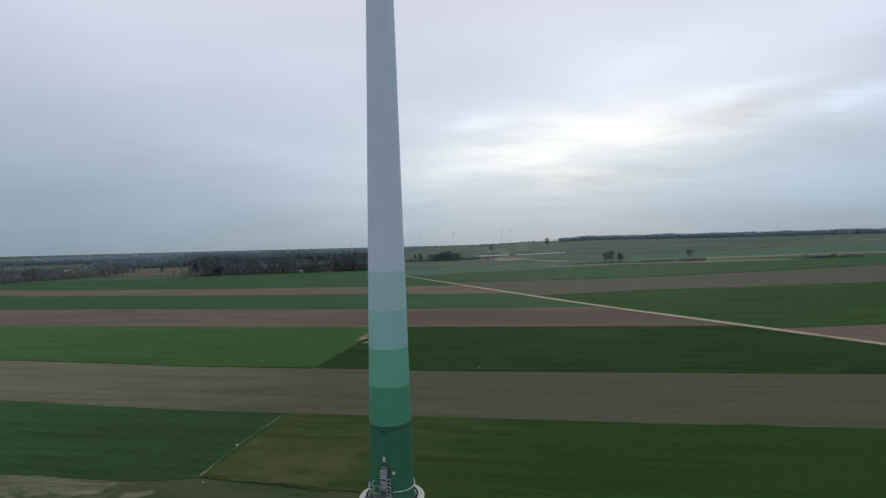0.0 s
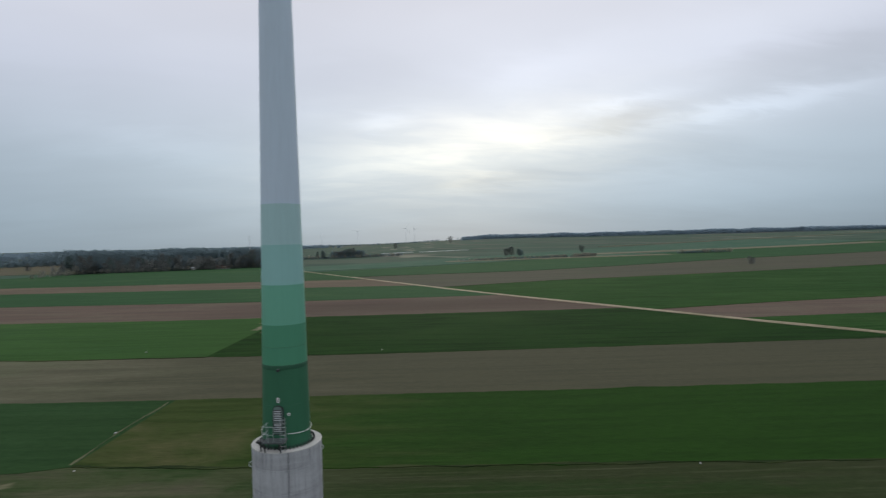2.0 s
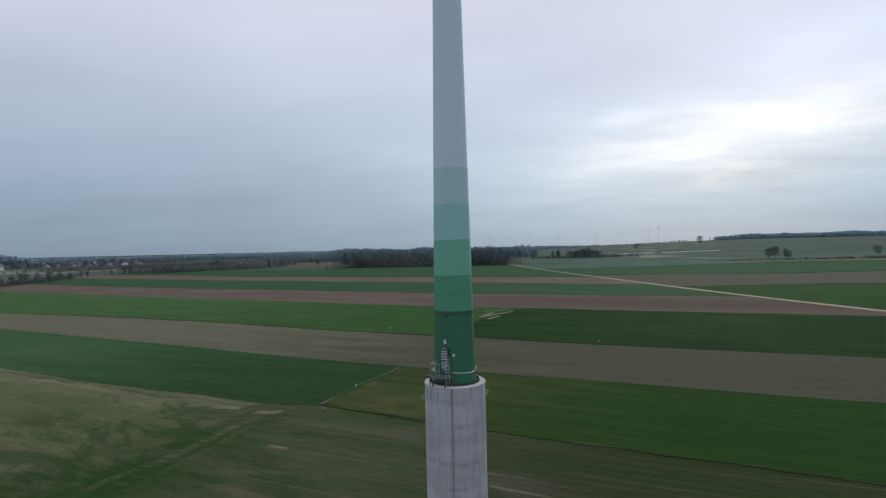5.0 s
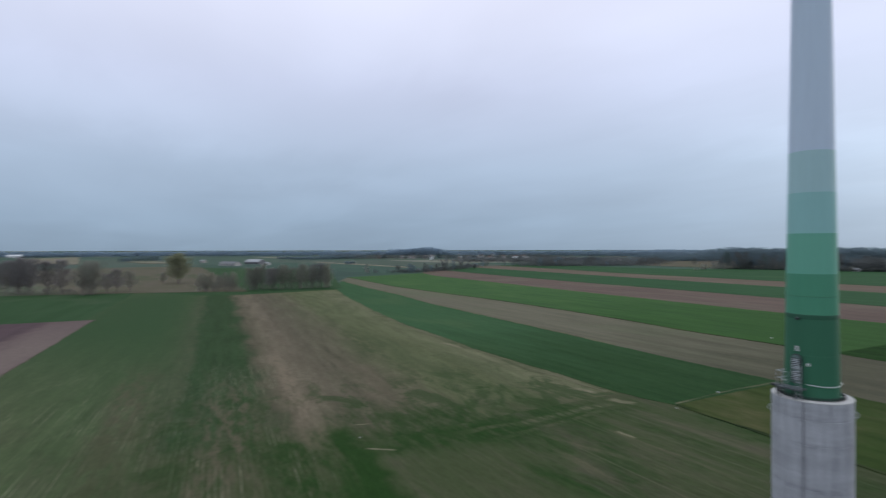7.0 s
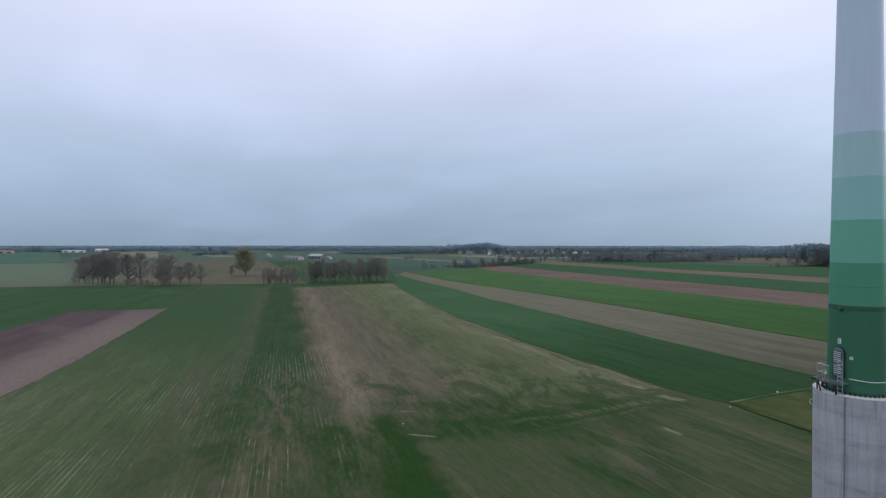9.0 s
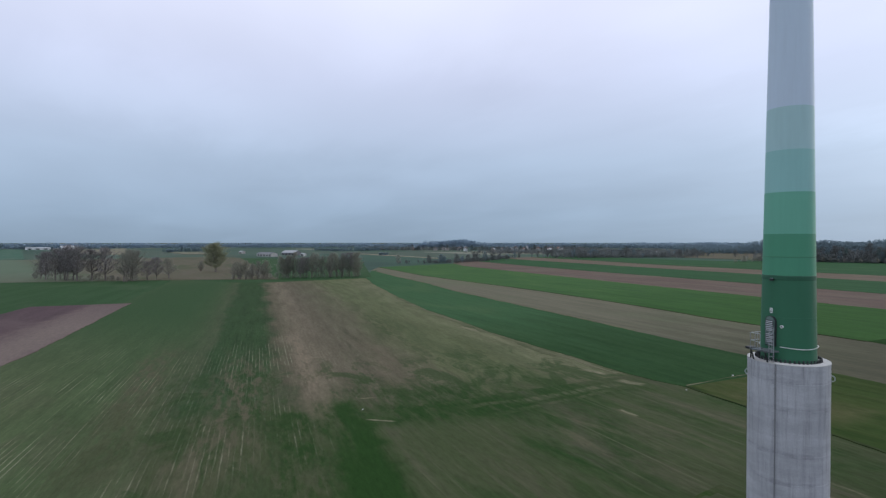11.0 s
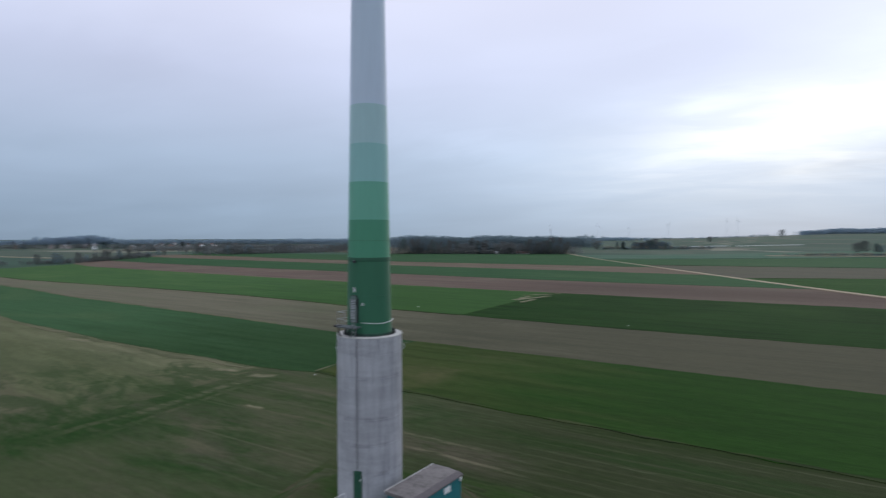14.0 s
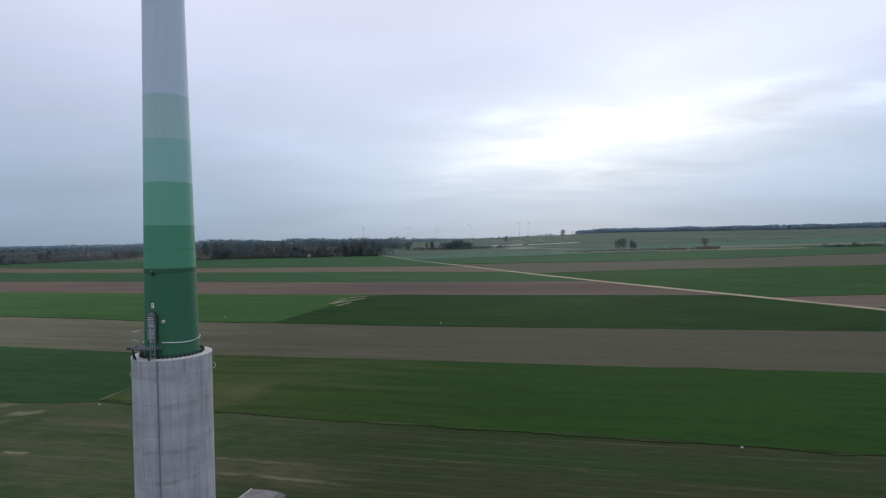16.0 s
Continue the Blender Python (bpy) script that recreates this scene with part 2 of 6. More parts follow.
        for el, (p, c) in zip(els, bands):
            el.position, el.color = (p - lo_v) / (hi_v - lo_v), (*c, 1)
        l.new(mr.outputs[0], br.inputs[0])
        var = n.new("ShaderNodeMapRange")
        var.inputs[3].default_value, var.inputs[4].default_value = 0.42, 1.58
        l.new(noise_of(mapped((0.045, 0.42), turn), 1.0, 7.0, 0.70), var.inputs[0])
        vsc = n.new("ShaderNodeVectorMath")
        vsc.operation = "SCALE"
        l.new(br.outputs[0], vsc.inputs[0])
        l.new(var.outputs[0], vsc.inputs["Scale"])
        col = vsc.outputs[0]
    if mottle:
        clump = noise_of(mapped((0.022, 0.075), turn), 1.0, 7.0, 0.66, 0.7)
        upper = ramp01(wv0.outputs[0], -12.0, 4.0) if bands else 1.0
        col = mix(times(times(ramp01(clump, 0.46, 0.64), mottle[1]), upper), col, mottle[0])
    if fade:
        xs = n.new("ShaderNodeSeparateXYZ")
        l.new(mapped((1, 1), turn), xs.inputs[0])
        wob = n.new("ShaderNodeMath")
        wob.operation = "MULTIPLY_ADD"
        wob.inputs[1].default_value = abs(fade[1] - fade[0]) * 1.4
        l.new(noise_of(mapped((0.03, 0.12), turn), 1.0, 5.0, 0.6), wob.inputs[0])
        l.new(xs.outputs[0], wob.inputs[2])
        off = abs(fade[1] - fade[0]) * 0.7
        fd = ramp01(wob.outputs[0], fade[0] + off, fade[1] + off)
        if bands:
            fd = times(fd, ramp01(wv0.outputs[0], -46.0, -36.0))
        col = mix(fd, col, mix(ramp01(st, *streak_at), fade_to[0], fade_to[1]))
    near = 1.0
    if rows_from:
        us = n.new("ShaderNodeSeparateXYZ")
        l.new(mapped((1, 1), turn), us.inputs[0])
        near = ramp01(us.outputs[0], *rows_from)
        near = times(near, ramp01(noise_of(mapped((0.030, 0.085), turn), 1.0, 6.0, 0.65), 0.40, 0.60))
        if bands:
            flip = n.new("ShaderNodeMath")
            flip.operation = "SUBTRACT"
            flip.inputs[0].default_value = 1.0
            l.new(ramp01(wv0.outputs[0], -24.0, -8.0), flip.inputs[1])
            near = times(near, flip.outputs[0])
    if rows:
        wv = n.new("ShaderNodeTexWave")
        wv.wave_type, wv.bands_direction = "BANDS", "Y"
        wv.inputs["Scale"].default_value = 0.314 / rows[0]
        wv.inputs["Distortion"].default_value, wv.inputs["Detail"].default_value = 0.7, 2.0
        wv.inputs["Detail Scale"].default_value = 0.6
        l.new(mapped((1, 1), turn), wv.inputs["Vector"])
        broken = ramp01(noise_of(mapped((0.065, 1.0), turn), 1.0, 7.0, 0.80), 0.45, 0.60)
        line = times(ramp01(wv.outputs["Fac"], 0.74, 0.98), broken)
        col = mix(times(times(line, row_amount), near), col, rows[1])
    if swaths:
        sw = ramp01(noise_of(mapped((0.010, 2.1), turn), 1.0, 4.0, 0.6), 0.57, 0.68)
        cut = ramp01(noise_of(mapped((0.05, 0.10), turn), 1.0, 4.0, 0.65), 0.42, 0.62)
        col = mix(times(times(times(sw, cut), swaths[1]), near), col, swaths[0])
    if bands:
        # patchy near end: lush clumps and worn earth break up the rows
        end = ramp01(us.outputs[0], -96.0, -62.0)
        flank = times(end, ramp01(wv0.outputs[0], -52.0, -38.0))
        worn = ramp01(noise_of(mapped((0.045, 0.11), turn), 1.0, 7.0, 0.68, 0.4), 0.50, 0.62)
        col = mix(times(times(worn, end), 0.32), col, (0.086, 0.084, 0.052))
        lush = ramp01(noise_of(mapped((0.060, 0.14), turn), 1.3, 7.0, 0.70, 0.6), 0.47, 0.58)
        col = mix(times(times(lush, flank), 0.72), col, (0.030, 0.056, 0.019))
    if marks:
        bend = n.new("ShaderNodeTexNoise")
        bend.inputs["Scale"].default_value, bend.inputs["Detail"].default_value = 0.16, 5.0
        l.new(geo, bend.inputs["Vector"])
        sh = n.new("ShaderNodeVectorMath")
        sh.operation = "SUBTRACT"
        sh.inputs[1].default_value = (0.5, 0.5, 0.5)
        l.new(bend.outputs["Color"], sh.inputs[0])
        grain = noise_of(mapped((0.16, 0.7), turn), 1.0, 6.0, 0.72)
    for x0, y0, x1, y1, hw, soft, colour, amount, broken in marks:
        big = n.new("ShaderNodeVectorMath")
        big.operation = "MULTIPLY_ADD"
        big.inputs[1].default_value = (min(7.0, 0.8 + hw * 1.6),) * 3
        l.new(sh.outputs[0], big.inputs[0])
        l.new(geo, big.inputs[2])
        mp = n.new("ShaderNodeMapping")
        mp.vector_type = "TEXTURE"
        mp.inputs["Location"].default_value = ((x0 + x1) / 2, (y0 + y1) / 2, 0)
        mp.inputs["Rotation"].default_value = (0, 0, math.atan2(y1 - y0, x1 - x0))
        mp.inputs["Scale"].default_value = (math.hypot(x1 - x0, y1 - y0) / 2 + hw * 0.5, hw, 1)
        l.new(big.outputs[0], mp.inputs[0])
        ab = n.new("ShaderNodeVectorMath")
        ab.operation = "ABSOLUTE"
        l.new(mp.outputs[0], ab.inputs[0])
        sp = n.new("ShaderNodeSeparateXYZ")
        l.new(ab.outputs[0], sp.inputs[0])
        far = n.new("ShaderNodeMath")
        far.operation = "SMOOTH_MAX"
        far.inputs[2].default_value = 0.3
        l.new(sp.outputs[0], far.inputs[0])
        l.new(sp.outputs[1], far.inputs[1])
        inside = n.new("ShaderNodeMapRange")
        inside.interpolation_type = "SMOOTHSTEP"
        inside.inputs[1].default_value, inside.inputs[2].default_value = 1.1 - soft, 1.1 + soft * 0.6
        inside.inputs[3].default_value, inside.inputs[4].default_value = 1.0, 0.0
        l.new(far.outputs[0], inside.inputs[0])
        f = times(inside.outputs[0], amount)
        if broken:
            f = times(f, ramp01(grain, 0.5 - 0.35 * (1 - broken), 0.62))
        col = mix(f, col, colour)
    dark = n.new("ShaderNodeMapRange")
    dark.inputs[3].default_value, dark.inputs[4].default_value = 0.55, 1.45
    l.new(fn, dark.inputs[0])
    sc2 = n.new("ShaderNodeVectorMath")
    sc2.operation = "SCALE"
    l.new(col, sc2.inputs[0])
    l.new(dark.outputs[0], sc2.inputs["Scale"])
    l.new(sc2.outputs[0], bs.inputs["Base Color"])
    bp = n.new("ShaderNodeBump")
    bp.inputs["Strength"].default_value, bp.inputs["Distance"].default_value = bump, 0.15
    l.new(fn, bp.inputs["Height"])
    l.new(bp.outputs[0], bs.inputs["Normal"])
    return m


STRIP = -0.16       # heading of the strips, in radians from +x
LEFT = -0.262
M_wheat = crop("green_wheat", (0.0148, 0.0466, 0.0090), (0.0092, 0.0290, 0.0056), (0.0210, 0.0537, 0.0119), STRIP, across=0.4, along=0.03, patch_at=(0.45, 0.75))
M_wheat_yellow = crop("thin_wheat", (0.046, 0.065, 0.019), (0.031, 0.052, 0.013), (0.082, 0.083, 0.036), STRIP, across=0.35, along=0.03, patch_at=(0.48, 0.70), patch_scale=0.07,
                      fade=(-32, 22), fade_to=((0.019, 0.054, 0.009), (0.016, 0.045, 0.008)))
# both wheats lightened westwards: brightness seen away from the sun put into colour
M_wheat_dark = crop("dense_wheat", (0.044, 0.100, 0.042), (0.035, 0.082, 0.034), (0.056, 0.106, 0.045), STRIP, across=0.5, along=0.03, streak_at=(0.4, 0.7), patch_at=(0.46, 0.72), fade=(-150, -50), fade_to=((0.026, 0.061, 0.021), (0.020, 0.050, 0.017)))
M_wheat_light = crop("light_wheat", (0.054, 0.116, 0.036), (0.044, 0.096, 0.034), (0.068, 0.124, 0.042), STRIP, across=0.3, along=0.03, patch_at=(0.46, 0.72), fade=(-240, -70), fade_to=((0.038, 0.091, 0.024), (0.031, 0.077, 0.021)))
# green turned slightly bluer for the haze over the far strips
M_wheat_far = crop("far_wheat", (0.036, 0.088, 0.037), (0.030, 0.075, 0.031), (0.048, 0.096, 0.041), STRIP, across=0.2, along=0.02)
# yellower west end, with the brightness seen away from the sun coloured in
M_soil = crop("ploughed_soil", (0.142, 0.133, 0.091), (0.120, 0.115, 0.078), (0.124, 0.134, 0.081), STRIP, across=0.4, along=0.02, patch_at=(0.45, 0.75), fade=(-150, 0), fade_to=((0.079, 0.078, 0.050), (0.069, 0.069, 0.045)))
M_soil_red = crop("reddish_soil", (0.136, 0.100, 0.080), (0.108, 0.083, 0.067), (0.142, 0.118, 0.088), STRIP, across=0.25, patch_at=(0.44, 0.72), marks=[(-30, 216, 110, 204, 24, 0.8, (0.073, 0.055, 0.045), 0.65, 0.0)])
M_soil_pale = crop("dry_soil", (0.143, 0.109, 0.082), (0.114, 0.095, 0.068), (0.157, 0.129, 0.094), STRIP, across=0.2)
M_soil_purple = crop("bare_purple_soil", (0.092, 0.064, 0.066), (0.078, 0.055, 0.058), (0.108, 0.080, 0.077), LEFT, across=0.2, along=0.02,
                      marks=[(-215, -29.5, -40, -78, 8.0, 0.9, (0.172, 0.138, 0.117), 0.85, 0.0), (-222, -34, -60, -82, 3.0, 0.9, (0.156, 0.120, 0.104), 0.5, 0.4)])
LUSH, THIN, HAY, HAY_DULL, EARTH = (0.020, 0.050, 0.012), (0.034, 0.058, 0.019), (0.185, 0.172, 0.110), (0.105, 0.104, 0.060), (0.092, 0.078, 0.056)
HEADLAND = [(-60, -3, -47, 12, 6.5, 0.95, LUSH, 0.85, 0.45), (-60, -21, -46, -19, 5.0, 0.9, LUSH, 0.75, 0.5), (-48, -7, -40.5, 9, 4.6, 0.7, LUSH, 0.95, 0.15), (-42, 7, -38.5, 37, 3.6, 0.95, LUSH, 0.75, 0.45), (-74, 25, -46, 24, 2.8, 0.9, LUSH, 0.6, 0.5),
            (-55, -10.4, -46, -12.6, 2.6, 0.6, LUSH, 0.95, 0.0), (-46, -12.6, -22, -18.8, 3.2, 0.5, LUSH, 1.0, 0.0), (-22, -18.8, 20, -29.8, 3.2, 0.5, LUSH, 1.0, 0.0), (-56, -19, -14, -29, 5.5, 0.9, LUSH, 0.8, 0.8),
            (-44, 5, -41.6, 17, 0.7, 0.9, HAY_DULL, 0.6, 0.7), (-41.8, 15, -40.2, 33, 0.9, 0.9, HAY, 0.5, 0.75), (-39.0, 9, -38.4, 30, 0.5, 0.9, HAY_DULL, 0.5, 0.8),
            (-50, 35.9, -46.3, 36.3, 0.8, 0.5, HAY, 0.9, 0.3), (-41.6, 34.9, -38.6, 35.6, 1.0, 0.5, HAY, 0.85, 0.4), (-103, 46.2, -95.5, 46.2, 0.8, 0.5, HAY, 0.95, 0.2),
            (-92, 46.4, -50, 39.4, 1.1, 0.9, HAY_DULL, 0.75, 0.4), (-46.8, -9.1, -44.6, -6.9, 0.24, 0.5, HAY, 0.95, 0.1), (-56.3, -6, -55.4, -4, 0.22, 0.5, HAY, 0.85, 0.2)]
NEAR = [(-35.4, 22.1, -14, 18.9, 0.36, 0.8, HAY_DULL, 0.6, 0.5), (-31, 21.9, -28.2, 21.6, 0.3, 0.4, HAY, 0.9, 0.2), (-35.4, 12.6, -20, 14.9, 0.55, 0.8, HAY_DULL, 0.75, 0.6), (-35, 10.2, -20, 7.0, 0.7, 0.8, HAY_DULL, 0.75, 0.6),
        (-37, 17, -22, 17.5, 3.0, 0.9, EARTH, 0.40, 0.5), (-24, 10, -12, 8, 2.6, 0.9, EARTH, 0.42, 0.5), (-28, -2, -12, -6, 3.0, 0.9, EARTH, 0.35, 0.5), (-6, 17.8, 6, 15.6, 3.0, 0.9, EARTH, 0.72, 0.3),
        (-7, 20.2, 3, 18.6, 0.3, 0.7, HAY, 0.6, 0.7), (-4.4, 16.4, 8, 14.1, 0.28, 0.7, HAY, 0.6, 0.5), (12, 20.5, 34, 16.2, 0.26, 0.8, HAY, 0.32, 0.8), (-22, 25, 4, 22, 2.2, 0.9, THIN, 0.55, 0.4),
        (-33, 28.5, -18, 25, 2.0, 0.9, LUSH, 0.5, 0.4), (-30, 4, -14, 0, 2.4, 0.9, LUSH, 0.5, 0.4), (6, 24, 60, 13.5, 2.0, 0.9, LUSH, 0.6, 0.3), (4, 10, 50, 2, 2.6, 0.9, LUSH, 0.5, 0.4)]
M_tower_field = crop("sparse_crop", (0.054, 0.071, 0.031), (0.078, 0.082, 0.047), (0.028, 0.056, 0.017), STRIP, across=0.26, along=0.022,
                     streak_at=(0.42, 0.68), patch_at=(0.46, 0.66), patch_scale=0.075, rows=(1.9, (0.117, 0.118, 0.071)), row_amount=0.22, bare=(0.081, 0.074, 0.051), marks=HEADLAND + NEAR,
                     swaths=((0.122, 0.122, 0.073), 0.45), fade=(-24, 10), fade_to=((0.036, 0.046, 0.020), (0.026, 0.042, 0.013)))
LEFT_BANDS = [(-84, (0.092, 0.106, 0.056)), (-70, (0.076, 0.098, 0.046)), (-58, (0.064, 0.092, 0.041)), (-51, (0.064, 0.086, 0.040)), (-46.5, (0.072, 0.082, 0.045)),
              (-43.5, (0.034, 0.061, 0.025)), (-34, (0.034, 0.062, 0.025)), (-30, (0.092, 0.086, 0.054)), (-25.5, (0.142, 0.121, 0.082)), (-21, (0.112, 0.098, 0.066)), (-15, (0.104, 0.095, 0.062)),
              (-6, (0.112, 0.107, 0.065)), (0, (0.100, 0.112, 0.056)), (10, (0.110, 0.122, 0.062)), (22, (0.134, 0.136, 0.077)), (32, (0.106, 0.122, 0.060))]
M_left = crop("banded_field", (0.1, 0.1, 0.1), (0.1, 0.1, 0.1), (0.1, 0.1, 0.1), LEFT, rows=(0.66, (0.245, 0.240, 0.160)), row_amount=0.68, rows_from=(-150.0, -70.0), bands=LEFT_BANDS, marks=HEADLAND + [(-350, 21, -128, -36, 21, 0.7, (0.036, 0.072, 0.029), 0.93, 0.0), (-118, 4, -52, -13.5, 1.6, 0.8, (0.174, 0.142, 0.099), 0.75, 0.5), (-240, 40, -120, 10, 1.0, 0.9, (0.165, 0.135, 0.095), 0.55, 0.6), (-106, 12, -70, 3, 0.5, 0.8, (0.060, 0.060, 0.036), 0.7, 0.5), (-150, 40, -90, 22, 5, 0.9, (0.060, 0.076, 0.034), 0.6, 0.4),
                                 (-92, -13, -40, -29, 4.5, 0.9, (0.108, 0.096, 0.062), 0.85, 0.75), (-110, -26, -50, -40, 2.6, 0.9, (0.092, 0.080, 0.052), 0.7, 0.5), (-75, -33, -40, -44, 4.0, 0.9, (0.052, 0.066, 0.030), 0.6, 0.6),
                                 (-112, 2, -66, -9, 1.4, 0.9, (0.175, 0.144, 0.098), 0.8, 0.5), (-120, 18, -70, 8, 0.8, 0.9, (0.060, 0.060, 0.034), 0.6, 0.6), (-96, 14, -62, 4, 3.0, 0.9, (0.128, 0.104, 0.072), 0.6, 0.4),
                                 (-140, 34, -62, 15, 1.2, 0.9, (0.046, 0.066, 0.026), 0.6, 0.7), (-120, 40, -60, 28, 2.5, 0.9, (0.078, 0.088, 0.040), 0.5, 0.6)],
              swaths=((0.180, 0.172, 0.114), 0.25), mottle=((0.062, 0.082, 0.037), 0.45), fade=(-60, -42), fade_to=((0.053, 0.067, 0.030), (0.086, 0.086, 0.050)), across=0.25, along=0.05, streak_at=(0.45, 0.68))
M_meadow = crop("rough_meadow", (0.108, 0.100, 0.066), (0.118, 0.104, 0.074), (0.072, 0.088, 0.046), STRIP, across=0.08, marks=[(-1200, -190, -380, -88, 50, 0.6, (0.108, 0.148, 0.098), 0.9, 0.0)])
# grass of the rising land, its teal cast standing in for haze
M_slope = crop("hazed_slope_grass", (0.060, 0.122, 0.082), (0.084, 0.130, 0.092), (0.044, 0.110, 0.072), STRIP, across=0.08, patch_at=(0.44, 0.68))
M_meadow_green = crop("meadow_grass", (0.038, 0.078, 0.032), (0.031, 0.068, 0.026), (0.050, 0.084, 0.040), LEFT, across=0.15, patch_at=(0.44, 0.70))
M_wheat_east = crop("eastern_wheat", (0.026, 0.074, 0.017), (0.016, 0.046, 0.010), (0.037, 0.086, 0.022), STRIP, across=0.4, along=0.03, patch_at=(0.45, 0.75))
M_soil_east = crop("eastern_soil", (0.098, 0.092, 0.068), (0.080, 0.082, 0.058), (0.086, 0.092, 0.060), STRIP, across=0.1)
M_verge = crop("verge_grass", (0.110, 0.112, 0.064), (0.140, 0.136, 0.082), (0.060, 0.078, 0.036), STRIP, across=0.6)
M_furrow = crop("dark_furrow", (0.019, 0.032, 0.012), (0.038, 0.054, 0.019), (0.054, 0.067, 0.027), STRIP, across=1.5, along=0.1)
M_bare = crop("bare_sand", (0.211, 0.199, 0.133), (0.156, 0.148, 0.094), (0.055, 0.070, 0.028), STRIP, across=0.5, along=0.15, patch_at=(0.52, 0.62), patch_scale=0.3)
M_track = crop("sandy_track", (0.400, 0.335, 0.245), (0.330, 0.275, 0.200), (0.230, 0.205, 0.130), -1.1, across=0.9, along=0.05)
M_far_straw = crop("far_straw", (0.200, 0.185, 0.130), (0.165, 0.155, 0.110), (0.150, 0.150, 0.095), STRIP, across=0.05)
M_mound = crop("mound_grass", (0.030, 0.056, 0.015), (0.044, 0.060, 0.024), (0.075, 0.066, 0.042), STRIP, across=0.3, along=0.1, patch_scale=0.15)


def patchwork():
    """Far farmland: long parcels of green, brown and straw under a grass cover, with haze in their colours."""
    m = bpy.data.materials.new("hazed_far_farmland")
    m.use_nodes = True
    n, l = m.node_tree.nodes, m.node_tree.links
    bs = n["Principled BSDF"]
    bs.inputs["Roughness"].default_value = 0.95
    bs.inputs["Specular IOR Level"].default_value = 0.1
    co = n.new("ShaderNodeTexCoord")
    mp = n.new("ShaderNodeMapping")
    mp.inputs["Rotation"].default_value = (0, 0, 0.2)
    mp.inputs["Scale"].default_value = (0.0021, 0.0075, 1)
    l.new(co.outputs["Object"], mp.inputs[0])
    vo = n.new("ShaderNodeTexVoronoi")
    vo.distance = "CHEBYCHEV"
    vo.inputs["Scale"].default_value, vo.inputs["Randomness"].default_value = 1.0, 0.75
    l.new(mp.outputs[0], vo.inputs["Vector"])
    sx = n.new("ShaderNodeSeparateColor")
    l.new(vo.outputs["Color"], sx.inputs[0])
    rp = n.new("ShaderNodeValToRGB")
    rp.color_ramp.interpolation = "CONSTANT"
    # parcel tones dulled towards blue-grey as distance haze
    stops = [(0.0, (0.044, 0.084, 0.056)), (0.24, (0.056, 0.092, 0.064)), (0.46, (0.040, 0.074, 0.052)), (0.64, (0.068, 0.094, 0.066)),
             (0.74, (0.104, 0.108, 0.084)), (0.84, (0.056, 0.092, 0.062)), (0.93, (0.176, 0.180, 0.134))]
    e = rp.color_ramp.elements
    while len(e) < len(stops):
        e.new(0.5)
    for el, (p, c) in zip(e, stops):
        el.position, el.color = p, (*c, 1)
    l.new(sx.outputs[0], rp.inputs[0])
    no = n.new("ShaderNodeTexNoise")
    no.inputs["Scale"].default_value, no.inputs["Detail"].default_value = 0.02, 8
    l.new(co.outputs["Object"], no.inputs["Vector"])
    mr = n.new("ShaderNodeMapRange")
    mr.inputs[3].default_value, mr.inputs[4].default_value = 0.7, 1.3
    l.new(no.outputs[0], mr.inputs[0])
    sv = n.new("ShaderNodeVectorMath")
    sv.operation = "SCALE"
    l.new(rp.outputs[0], sv.inputs[0])
    l.new(mr.outputs[0], sv.inputs["Scale"])
    l.new(sv.outputs[0], bs.inputs["Base Color"])
    return m


M_far = patchwork()


